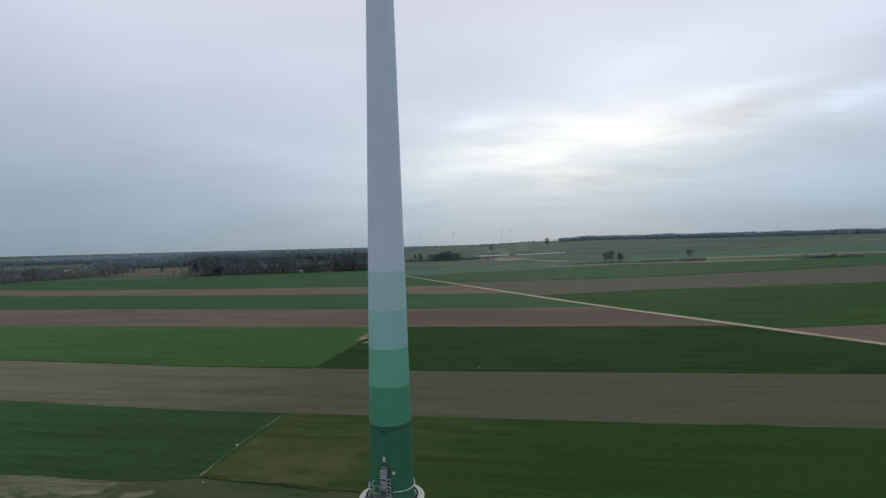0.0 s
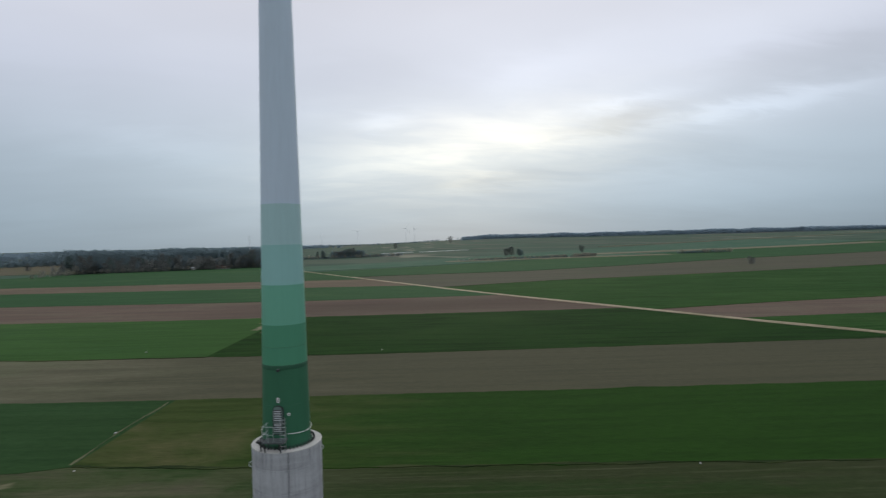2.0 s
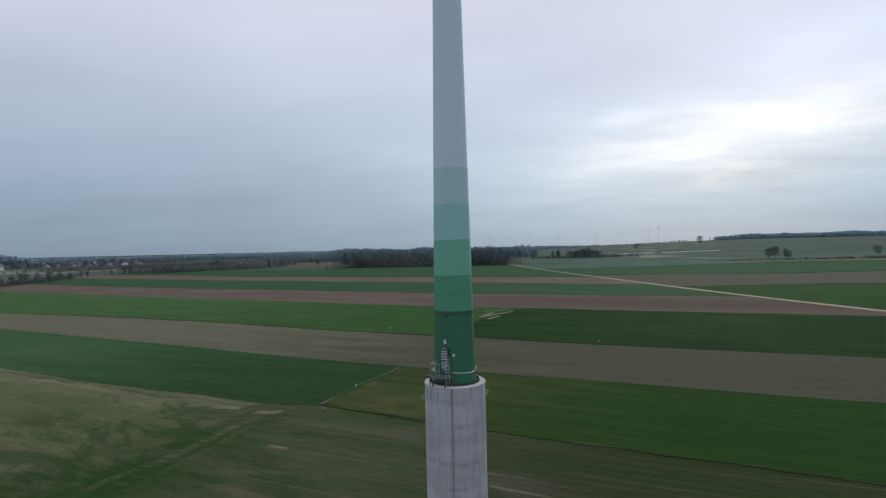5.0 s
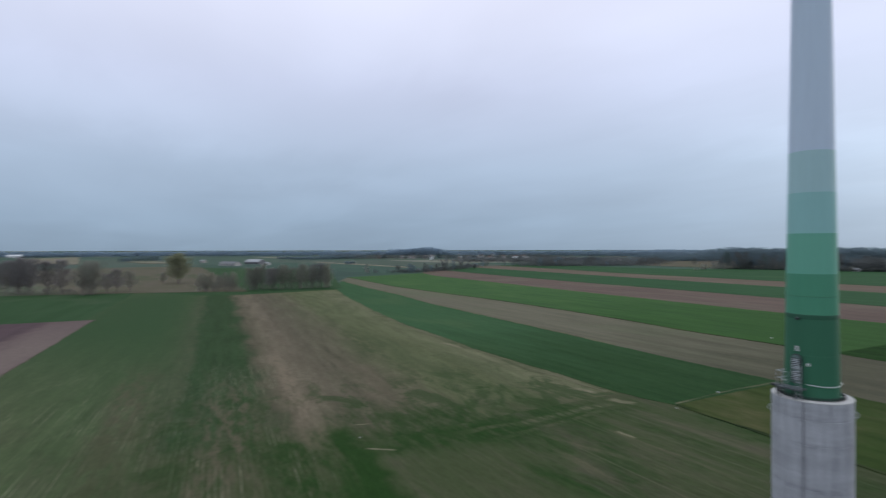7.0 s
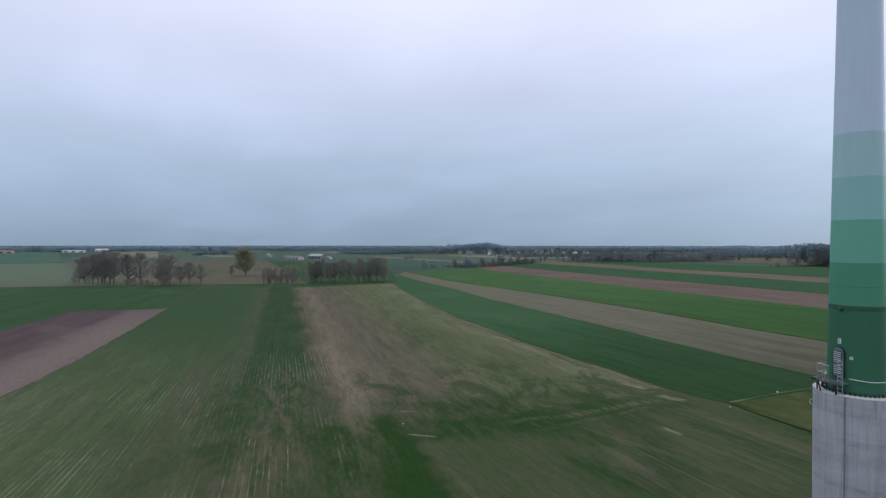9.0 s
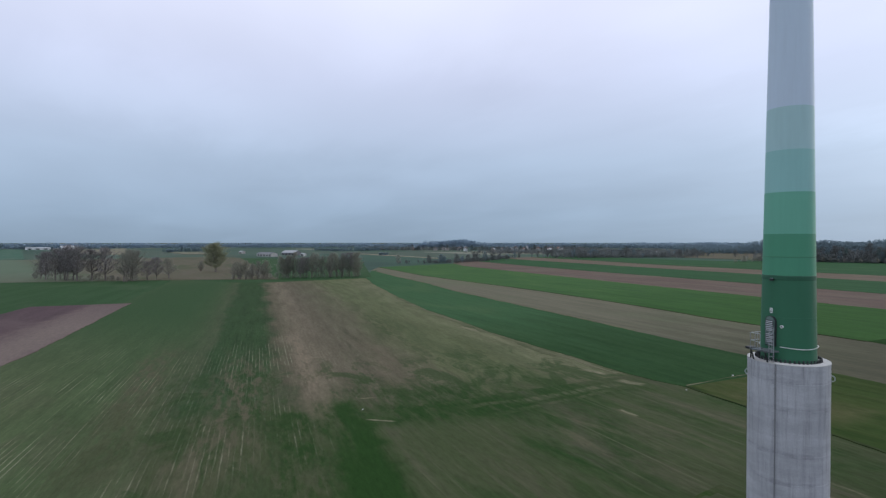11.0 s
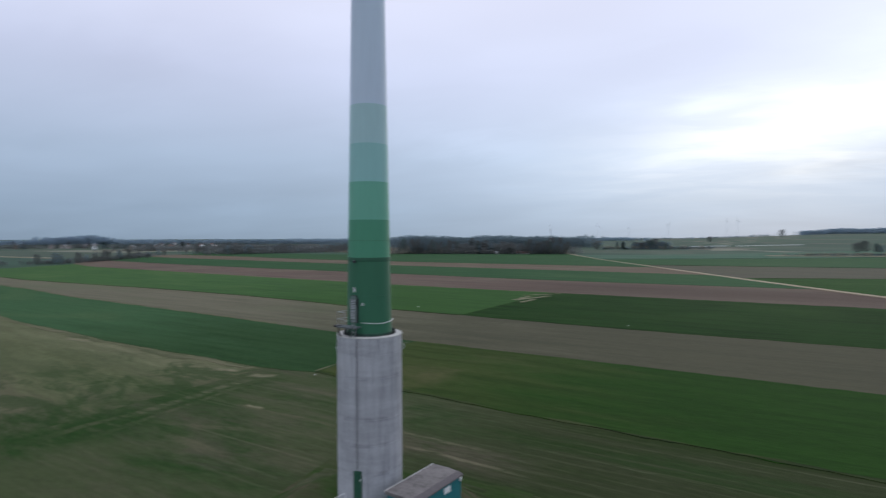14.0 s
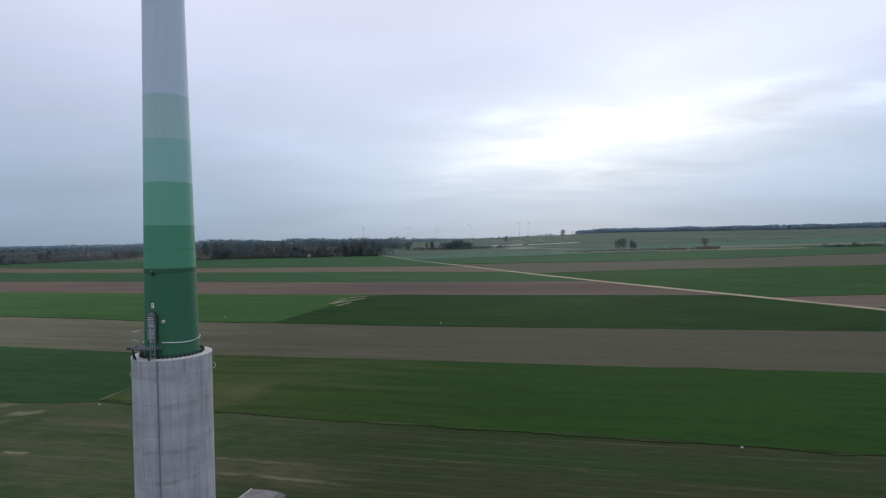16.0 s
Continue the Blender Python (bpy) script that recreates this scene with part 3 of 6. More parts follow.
def concrete():
    """Grey cast concrete: cloudy tone, fine vertical runs, and dark drips under the rim."""
    m = bpy.data.materials.new("weathered_concrete")
    m.use_nodes = True
    n, l = m.node_tree.nodes, m.node_tree.links
    bs = n["Principled BSDF"]
    bs.inputs["Roughness"].default_value = 0.88
    co = n.new("ShaderNodeTexCoord").outputs["Object"]

    def tex(scale, size, detail=6.0):
        mp = n.new("ShaderNodeMapping")
        mp.inputs["Scale"].default_value = scale
        l.new(co, mp.inputs[0])
        t = n.new("ShaderNodeTexNoise")
        t.inputs["Scale"].default_value, t.inputs["Detail"].default_value, t.inputs["Roughness"].default_value = size, detail, 0.6
        l.new(mp.outputs[0], t.inputs["Vector"])
        return t.outputs[0]

    def span(v, a, b, c, d):
        r = n.new("ShaderNodeMapRange")
        r.interpolation_type = "SMOOTHSTEP"
        for i, x in enumerate((a, b, c, d)):
            r.inputs[i + 1].default_value = x
        l.new(v, r.inputs[0])
        return r.outputs[0]

    def mul(a, b):
        x = n.new("ShaderNodeMath")
        x.operation = "MULTIPLY"
        l.new(a, x.inputs[0])
        l.new(b, x.inputs[1])
        return x.outputs[0]

    clouds = span(tex((1, 1, 0.5), 0.8), 0.3, 0.7, 0.92, 1.07)
    runs = span(tex((1, 1, 0.05), 4.5), 0.32, 0.55, 0.83, 1.02)
    drips = span(tex((1, 1, 0.09), 2.1), 0.60, 0.74, 1.0, 0.74)
    grain = span(tex((1, 1, 1), 14.0), 0.3, 0.7, 0.93, 1.07)
    lifts = span(tex((0.25, 0.25, 1.3), 0.9), 0.36, 0.64, 0.87, 1.05)
    thin_runs = span(tex((1, 1, 0.03), 9.0), 0.60, 0.72, 1.0, 0.80)
    zs = n.new("ShaderNodeSeparateXYZ")
    l.new(co, zs.inputs[0])
    reach = span(zs.outputs[2], 12.0, 15.3, 0.0, 1.0)
    rust = span(tex((1, 1, 0.06), 3.1), 0.52, 0.68, 0.0, 1.0)
    washed = n.new("ShaderNodeMath")
    washed.operation = "MULTIPLY_ADD"
    l.new(mul(reach, rust), washed.inputs[0])
    washed.inputs[1].default_value, washed.inputs[2].default_value = -0.26, 1.0
    joints = None
    for z in (3.4, 5.5, 7.6, 9.5, 12.5, 14.2):
        away = n.new("ShaderNodeMath")
        away.operation = "COMPARE"
        away.inputs[1].default_value, away.inputs[2].default_value = z, 0.16
        l.new(zs.outputs[2], away.inputs[0])
        if joints is None:
            joints = away.outputs[0]
        else:
            plus = n.new("ShaderNodeMath")
            plus.operation = "ADD"
            l.new(joints, plus.inputs[0])
            l.new(away.outputs[0], plus.inputs[1])
            joints = plus.outputs[0]
    smudge = n.new("ShaderNodeMath")
    smudge.operation = "MULTIPLY_ADD"
    l.new(mul(joints, span(tex((1, 1, 1.2), 1.3), 0.46, 0.64, 0.0, 1.0)), smudge.inputs[0])
    smudge.inputs[1].default_value, smudge.inputs[2].default_value = -0.17, 1.0
    amount = mul(mul(mul(clouds, runs), mul(drips, grain)), mul(mul(lifts, thin_runs), mul(washed.outputs[0], smudge.outputs[0])))
    sc = n.new("ShaderNodeVectorMath")
    sc.operation = "SCALE"
    sc.inputs[0].default_value = (0.408, 0.416, 0.436)
    l.new(amount, sc.inputs["Scale"])
    l.new(sc.outputs[0], bs.inputs["Base Color"])
    bp = n.new("ShaderNodeBump")
    bp.inputs["Strength"].default_value, bp.inputs["Distance"].default_value = 0.25, 0.01
    l.new(tex((1, 1, 1), 9.0), bp.inputs["Height"])
    l.new(bp.outputs[0], bs.inputs["Normal"])
    return m


M_concrete = concrete()

M_concrete_top = paint("pale_concrete", [(0.3, (0.42, 0.42, 0.40)), (0.7, (0.58, 0.57, 0.55))], big=1.5, small=12, rough=0.9)
# last tone: the sky's blue reflection put into the grey-white colour
BANDS = [(0.028, 0.136, 0.070), (0.068, 0.270, 0.158), (0.140, 0.400, 0.285), (0.275, 0.515, 0.490), (0.385, 0.570, 0.580), (0.530, 0.630, 0.735)]
M_band_paint = [paint("tower_paint", [(0.3, tuple(0.93 * v for v in c)), (0.5, c), (0.7, tuple(min(1, 1.05 * v) for v in c))], big=0.5, small=3.0,
                      rough=0.62, bump=0.03, stretch=(1.4, 1.4, 0.12)) for c in BANDS]
M_seam = paint("grimy_green_seam", [(0.3, (0.018, 0.085, 0.046)), (0.7, (0.026, 0.115, 0.062))], big=1.2, small=5, rough=0.7)
M_seam_light = paint("green_weld_seam", [(0.3, (0.058, 0.205, 0.115)), (0.7, (0.066, 0.235, 0.132))], big=1.2, small=5, rough=0.7)
M_steel = paint("galvanised_steel", [(0.3, (0.30, 0.31, 0.32)), (0.7, (0.45, 0.46, 0.47))], big=3, small=25, rough=0.45, metal=0.7)
M_dark_steel = paint("dark_steel", [(0.3, (0.022, 0.024, 0.026)), (0.7, (0.05, 0.052, 0.055))], big=4, small=30, rough=0.55, metal=0.3)
M_grating = paint("grey_steel_grating", [(0.3, (0.10, 0.12, 0.125)), (0.7, (0.17, 0.19, 0.195))], big=4, small=30, rough=0.5, metal=0.3)
M_cable = paint("grey_cable_duct", [(0.3, (0.174, 0.174, 0.186)), (0.7, (0.244, 0.244, 0.255))], big=3, small=20, rough=0.6)
M_door_grey = paint("grey_green_door", [(0.3, (0.10, 0.16, 0.14)), (0.7, (0.15, 0.21, 0.19))], big=3, small=20, rough=0.5)
M_louvre = paint("pale_louvre", [(0.3, (0.36, 0.40, 0.40)), (0.7, (0.47, 0.50, 0.50))], big=3, small=20, rough=0.5)
M_white = paint("white_enamel", [(0.3, (0.72, 0.73, 0.72)), (0.7, (0.82, 0.82, 0.80))], big=2, small=12, rough=0.5)
M_green_door = paint("green_door_paint", [(0.3, (0.017, 0.071, 0.041)), (0.7, (0.025, 0.094, 0.056))], big=2, small=14, rough=0.45)
M_teal = paint("teal_cladding", [(0.3, (0.018, 0.150, 0.165)), (0.7, (0.026, 0.195, 0.205))], big=0.8, small=6, rough=0.55)
M_roof = paint("weathered_roof_sheet", [(0.3, (0.070, 0.064, 0.062)), (0.46, (0.150, 0.138, 0.132)), (0.62, (0.205, 0.190, 0.182))], big=0.9, small=4, rough=0.8)
# roof sheet in a darker tone: shade of the sloping margin put into colour
M_roof_edge = paint("shaded_roof_edge", [(0.3, (0.075, 0.066, 0.070)), (0.7, (0.115, 0.100, 0.104))], big=1.5, small=8, rough=0.7)
M_bark = paint("bark", [(0.3, (0.134, 0.115, 0.106)), (0.7, (0.226, 0.194, 0.178))], big=1, small=6, rough=0.95, per_object=0.2)
M_twig = paint("twigs", [(0.25, (0.225, 0.208, 0.212)), (0.5, (0.300, 0.278, 0.282)), (0.75, (0.350, 0.335, 0.325))], big=0.2, small=2, rough=0.95, bump=0, per_object=0.5, thin=0.45)
M_bud = paint("budding_twigs", [(0.25, (0.270, 0.270, 0.238)), (0.5, (0.345, 0.345, 0.285)), (0.75, (0.420, 0.415, 0.325))], big=0.2, small=2, rough=0.95, bump=0, per_object=0.4, thin=0.45)
M_leaf = paint("young_leaves", [(0.25, (0.235, 0.250, 0.155)), (0.5, (0.285, 0.300, 0.188)), (0.75, (0.330, 0.342, 0.215))], big=0.3, small=3, rough=0.9, bump=0, per_object=0.2, thin=0.4)
M_pine = paint("dark_needles", [(0.25, (0.104, 0.155, 0.154)), (0.75, (0.184, 0.242, 0.221))], big=0.3, small=2, rough=0.95, bump=0, per_object=0.4, thin=0.4)
# far woods: distance haze put into the colour as pale blue-grey
M_farwood = paint("hazed_far_woodland", [(0.25, (0.163, 0.230, 0.270)), (0.5, (0.215, 0.286, 0.330)), (0.75, (0.257, 0.321, 0.354))], big=0.02, small=0.2, rough=0.95, bump=0, thin=0.78)
# bare wood: twig colour lifted to grey in place of thin haze
M_wood = paint("hazed_wood_twigs", [(0.25, (0.150, 0.168, 0.168)), (0.5, (0.190, 0.206, 0.202)), (0.75, (0.224, 0.236, 0.222))], big=0.05, small=0.4, rough=0.95, bump=0, thin=0.78)
# forest and hedges at middle distance: dark twigs with blue haze mixed into the colour
M_hedge = paint("hazed_forest_twigs", [(0.25, (0.155, 0.214, 0.243)), (0.5, (0.197, 0.264, 0.290)), (0.75, (0.240, 0.308, 0.326))], big=0.03, small=0.3, rough=0.95, bump=0, thin=0.78)
# farthest woods: stronger haze in the colour, paler and bluer still
M_hillwood = paint("hazed_hill_forest", [(0.25, (0.262, 0.350, 0.420)), (0.75, (0.345, 0.435, 0.505))], big=0.02, small=0.2, rough=0.95, bump=0, thin=0.78)
M_far_white = paint("far_turbine_paint", [(0.3, (0.70, 0.73, 0.77)), (0.7, (0.77, 0.79, 0.82))], big=0.1, small=1, rough=0.5)
M_wall = paint("house_plaster", [(0.2, (0.240, 0.208, 0.176)), (0.5, (0.368, 0.352, 0.328)), (0.8, (0.528, 0.520, 0.496))], big=0.2, small=4, rough=0.9, per_object=0.7)
M_tile_red = paint("red_roof", [(0.3, (0.23, 0.085, 0.060)), (0.7, (0.34, 0.15, 0.11))], big=0.4, small=4, rough=0.8, per_object=0.3)
M_tile_dull = paint("dull_red_roof", [(0.3, (0.11, 0.050, 0.042)), (0.7, (0.17, 0.080, 0.064))], big=0.4, small=4, rough=0.8)
M_white_roof = paint("light_roof_sheet", [(0.3, (0.320, 0.336, 0.344)), (0.7, (0.440, 0.456, 0.456))], big=0.4, small=4, rough=0.7, per_object=0.3)
M_tile_grey = paint("grey_roof", [(0.3, (0.16, 0.16, 0.17)), (0.7, (0.34, 0.34, 0.35))], big=0.4, small=4, rough=0.8, per_object=0.4)
M_glass_dark = paint("window_glass", [(0.3, (0.02, 0.025, 0.03)), (0.7, (0.035, 0.04, 0.045))], rough=0.15, bump=0)
M_film = paint("white_crop_film", [(0.3, (0.60, 0.62, 0.62)), (0.7, (0.78, 0.79, 0.78))], big=0.2, small=2, rough=0.5)
M_stone = paint("pale_stone", [(0.3, (0.383, 0.374, 0.357)), (0.7, (0.612, 0.603, 0.578))], big=2, small=12, rough=0.9)


# ---- mesh helpers ----
def mesh_of(name, verts, faces, material, smooth=False):
    me = bpy.data.meshes.new(name)
    me.from_pydata(verts, [], faces)
    me.materials.append(material)
    if smooth:
        me.polygons.foreach_set("use_smooth", [True] * len(me.polygons))
    me.update()
    return me


def thing(name, verts, faces, material, parent=None, label="", category="", group="", kind="", smooth=False):
    ob = new(name, mesh_of(name, verts, faces, material, smooth))
    ob.parent = parent
    return tagged(ob, label, category, group, kind)


def part(name, bm, material, parent, label="", smooth=False):
    me = bpy.data.meshes.new(name)
    bmesh.ops.recalc_face_normals(bm, faces=bm.faces)
    bm.to_mesh(me)
    bm.free()
    me.materials.append(material)
    if smooth:
        for p in me.polygons:
            p.use_smooth = abs(p.normal.z) < 0.8
    ob = new(name, me)
    ob.parent = parent
    return tagged(ob, label)


def holder(name, m, label, category, group="", kind=""):
    ob = new(name)
    ob.empty_display_size = 0.3
    ob.matrix_world = m
    return tagged(ob, label, category, group, kind)


def block(bm, size, m=Matrix(), bevel=0.0):
    r = bmesh.ops.create_cube(bm, size=1.0, matrix=m @ Matrix.Diagonal((*size, 1)))
    if bevel:
        vs = set(r["verts"])
        bmesh.ops.bevel(bm, geom=[e for e in bm.edges if e.verts[0] in vs and e.verts[1] in vs], offset=bevel, segments=1, affect="EDGES")


def rod(bm, a, b, r, seg=6, r2=None):
    a, b = Vector(a), Vector(b)
    q = (b - a).to_track_quat("Z", "Y").to_matrix().to_4x4()
    bmesh.ops.create_cone(bm, cap_ends=True, segments=seg, radius1=r, radius2=r if r2 is None else r2, depth=(b - a).length,
                          matrix=Matrix.Translation((a + b) / 2) @ q)


def lathe(bm, profile, seg=96, sharp=False):
    """A body turned round z from (radius, z) pairs; sharp: with hard edges between the turns."""
    def ring(r, z):
        return [bm.verts.new((r * math.cos(2 * math.pi * i / seg), r * math.sin(2 * math.pi * i / seg), z)) for i in range(seg)]

    rings = [ring(r, z) for r, z in profile]
    for k in range(len(profile) - 1):
        a, b = (ring(*profile[k]), ring(*profile[k + 1])) if sharp and k else (rings[k], rings[k + 1])
        for i in range(seg):
            bm.faces.new((a[i], a[(i + 1) % seg], b[(i + 1) % seg], b[i]))
    return rings


def smooth(a, b, v):
    t = min(1.0, max(0.0, (v - a) / (b - a)))
    return t * t * (3 - 2 * t)


# ---- ground ----
def terrain(x, y):
    d = math.hypot(x, y)
    az = math.degrees(math.atan2(x, y))
    rise = 12 * smooth(700, 3800, d)
    hill = 27.5 * smooth(520, 2150, d) * smooth(1, 17, az) * (1 - smooth(95, 130, az))
    return rise + hill + 1.8 * (1 - smooth(6.5, 11.0, d))


def ground_sheet():
    radii = [0.0, 3, 5, 6.5, 7.2, 8, 8.8, 9.6, 10.4, 11.2, 14, 20, 30, 45, 65, 90, 120, 160, 200, 250, 300]
    r = 360.0
    while r < 4700:
        radii.append(r)
        r *= 1.055
    radii.append(4750)
    seg = 144
    verts, faces = [(0, 0, terrain(0, 0) - 0.02)], []
    for rr in radii[1:]:
        for i in range(seg):
            a = 2 * math.pi * i / seg
            x, y = rr * math.cos(a), rr * math.sin(a)
            verts.append((x, y, terrain(x, y) - 0.02))
    for i in range(seg):
        faces.append((0, 1 + i, 1 + (i + 1) % seg))
    for k in range(len(radii) - 2):
        o, p = 1 + k * seg, 1 + (k + 1) * seg
        for i in range(seg):
            j = (i + 1) % seg
            faces.append((o + i, p + i, p + j, o + j))
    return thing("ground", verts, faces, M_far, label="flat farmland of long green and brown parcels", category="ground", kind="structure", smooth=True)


ground_sheet()


def along(line, n):
    """n + 1 points evenly spaced on a polyline."""
    pts = [Vector(p) for p in line]
    run = [0.0]
    for a, b in zip(pts, pts[1:]):
        run.append(run[-1] + (b - a).length)
    out = []
    for k in range(n + 1):
        s = run[-1] * k / n
        i = max(j for j in range(len(run) - 1) if run[j] <= s + 1e-9)
        out.append(pts[i].lerp(pts[i + 1], (s - run[i]) / max(1e-9, run[i + 1] - run[i])))
    return out


def parcel(name, lo, hi, material, label, lift=0.12, n=140, rows=8, rag=0.5, category="field", side=True):
    """A field between two boundary lines, its crop standing lift above the ground; its edges waver by rag metres."""
    low, high = along(lo, n), along(hi, n)
    verts, faces = [], []
    for j in range(rows + 1):
        for i in range(n + 1):
            p = low[i].lerp(high[i], j / rows)
            if j in (0, rows):
                p = p + Vector((0, rag * (noise.noise((p.x * 0.11, p.y * 0.11, 3.0)) + 0.7 * noise.noise((p.x * 0.43, p.y * 0.43, 7.0)) + 0.35 * noise.noise((p.x * 1.3, p.y * 1.3, 2.0)))))
            verts.append((p.x, p.y, terrain(p.x, p.y) + lift + 0.02 * noise.noise((p.x * 0.2, p.y * 0.2, 0))))
    w = n + 1
    for j in range(rows):
        for i in range(n):
            faces.append((j * w + i, j * w + i + 1, (j + 1) * w + i + 1, (j + 1) * w + i))
    rim = [] if not side else list(range(w)) + [j * w + n for j in range(1, rows + 1)] + [rows * w + i for i in range(n - 1, -1, -1)] + [j * w for j in range(rows - 1, 0, -1)]
    base = len(verts)
    for v in rim:
        x, y, z = verts[v]
        verts.append((x, y, z - lift - 0.1))
    for k in range(len(rim)):
        q = (k + 1) % len(rim)
        faces.append((rim[k], base + k, base + q, rim[q]))
    return thing(name, verts, faces, material, label=label, category=category, kind="structure")


def ribbon(name, line, width, material, label, lift=0.2, n=60, wobble=0.2, category="track", kind="structure"):
    """A strip of even width along a line."""
    pts = along(line, n)
    verts, faces = [], []
    for k, p in enumerate(pts):
        d = (pts[min(k + 1, n)] - pts[max(k - 1, 0)]).normalized()
        s = Vector((-d.y, d.x))
        edge = []
        for side in (-1, 1):
            ww = max(0.02, width / 2 * (1 + wobble * 1.6 * noise.noise((p.x * 0.13 + side * 9, p.y * 0.13, 1)) + 0.5 * wobble * noise.noise((p.x * 0.7 + side * 5, p.y * 0.7, 4))))
            q = p + s * side * ww
            edge.append(q + s * side * 0.02)
            verts.append((q.x, q.y, terrain(q.x, q.y) + lift))
        for q in edge:
            verts.append((q.x, q.y, terrain(q.x, q.y) - 0.05))
    for k in range(n):
        a, b = 4 * k, 4 * k + 4
        faces += [(a, a + 1, b + 1, b), (a + 2, a, b, b + 2), (a + 1, a + 3, b + 3, b + 1)]
    return thing(name, verts, faces, material, label=label, category=category, kind=kind)


S1 = [(-33, 40.5), (-12, 35.2), (5, 31.4), (31, 26.5), (76, 17.8), (104, 13.2), (206, -5.6)]
DKLOW = [(-310, 116), (-255, 94.5), (-182, 70.5), (-139, 57.8), (-115, 53), (-93, 47.6), (-77, 45), (-57, 42), (-45, 39.8), (-40, 39.4), (-33, 40.5)]
S2W = [(-380, 156), (-300, 134), (-238, 120), (-192, 106), (-139, 94.8), (-100, 86), (-73, 80), (-52, 75.2), (-28.5, 71.2)]
S2E = [(-28.5, 71.2), (28, 62.2), (88, 53), (186, 36.6)]
S3W = [(-430, 186), (-300, 155), (-227, 146.5), (-197, 143.5), (-171, 140), (-130, 133), (-98, 126), (-75, 119.5), (-33, 112.6)]
S3E = [(-33, 112.6), (-3, 106.5), (35, 101), (103, 92.4), (162.5, 84.8)]
S4W = [(-450, 285), (-400, 263), (-215, 222), (-155, 209.5), (-122, 202.5), (-72, 193), (-41, 189), (-20, 186.5)]
S4E = [(-20, 186.5), (52, 176.5), (95, 171.2), (120, 168.7)]
S5 = [(-560, 368), (-373, 317), (-273, 294), (-154, 274), (-100, 263), (-53, 254), (-4, 247), (60, 241.5), (86, 240)]
S6 = [(-580, 448), (-358, 399), (-250, 374), (-156, 357), (-70, 344), (-14, 333), (52.5, 320)]
S7 = [(-590, 520), (-435, 482), (-335, 448), (-243, 432), (-182, 421.5), (-83, 412), (19.5, 400)]
ROAD = [(-112, 790), (-88, 700), (-38, 550), (8, 431), (36, 360), (68, 280), (90, 230), (106, 197), (119, 170), (130, 147), (142, 122), (159, 90), (178, 54), (200, 10), (226, -60), (260, -170)]


def moved(line, dy):
    return [(x, y + dy) for x, y in line]


parcel("sparse_field", [(-49.2, -9.1), (-35.3, -12.5), (-25.4, -15), (10, -24.4), (120, -54), (240, -86)], [(-43, 41)] + moved(S1, 1.2), M_tower_field, "sparse olive crop with straw streaks round the tower", n=60, rows=40, lift=0.095, side=False)
parcel("wheat_field", S1, S2E, M_wheat_yellow, "dark green wheat with thin yellowish patches", lift=0.17)
parcel("dense_wheat_field", DKLOW, S2W, M_wheat_dark, "dense blue-green wheat strip with a sharp edge", lift=0.15)
parcel("ploughed_field", moved(S2W + S2E[1:], -1.4), moved(S3W + S3E[1:], 1.4), M_soil, "bare grey-brown ploughed strip", lift=0.08)
parcel("light_wheat_field", S3W, S4W, M_wheat_light, "bright green young wheat strip", lift=0.13)
parcel("green_wheat_field", S3E, S4E, M_wheat, "dark green wheat strip reaching the sandy track", lift=0.14)
parcel("red_soil_field", moved(S4W + S4E[1:], -1.4), moved(S5, 1.4), M_soil_red, "bare reddish-brown soil strip", lift=0.1)
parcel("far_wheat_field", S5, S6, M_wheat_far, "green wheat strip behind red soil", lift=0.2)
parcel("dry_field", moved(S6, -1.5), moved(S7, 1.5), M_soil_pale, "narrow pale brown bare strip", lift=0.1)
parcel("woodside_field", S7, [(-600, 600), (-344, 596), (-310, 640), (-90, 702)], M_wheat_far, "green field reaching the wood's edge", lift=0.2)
parcel("purple_soil_field", [(-226, -56), (-197, -65), (-172, -73), (-38, -112)], [(-219, -24.6), (-135, -46.5), (-109, -54), (-94, -60), (-38, -80)], M_soil_purple, "bare purplish soil with paler sandy margin", lift=0.17)
parcel("striped_field", [(-352, 7), (-222, -27), (-98, -60), (-60, -70.5)], [(-304, 115), (-255, 95.3), (-182, 71.4), (-139, 58.8), (-115, 54), (-93, 48.6), (-77, 46), (-57, 43), (-38, 41.4)], M_left,
       "long striped field of stubble, grass and pale brown soil", lift=0.088, n=80, rows=40, side=False)
parcel("near_stubble", [(-60.6, -70.4), (-38, -76.5), (30, -94), (150, -126)], [(-48.4, -8.2), (-35.3, -11.5), (-25.4, -14), (10, -23.4), (120, -53)], M_left, "near end of a striped stubble field", lift=0.07, n=40, rows=24, side=False)
parcel("hedge_meadow", [(-352, 7), (-305, 35), (-296, 50), (-300, 112), (-310, 122), (-380, 160)], [(-372, -8), (-340, 20), (-330, 40), (-312, 112), (-330, 132), (-392, 165)],
       M_meadow_green, "grass strip before the hedgerow", lift=0.1, rag=1.0)
parcel("left_meadow", [(-352, 9), (-36, -74)], [(-395, -105), (-60, -270)], M_meadow_green, "green meadow before bare trees", lift=0.06, rag=1.0)
parcel("far_meadow", [(-860, -172), (-388, -106)], [(-860, 140), (-348, 9)], M_meadow, "pale brownish meadow behind bare trees", lift=0.12)
parcel("far_brown_field", [(-852, -330), (-430, -190)], [(-852, -172), (-412, -112)], M_soil_red, "far reddish bare field", lift=0.3, n=30, rows=6)
parcel("far_green_field", [(-862, -260), (-862, -100)], [(-1700, -420), (-1690, -160)], M_slope, "far green field before hedges", lift=0.4, n=20, rows=8)
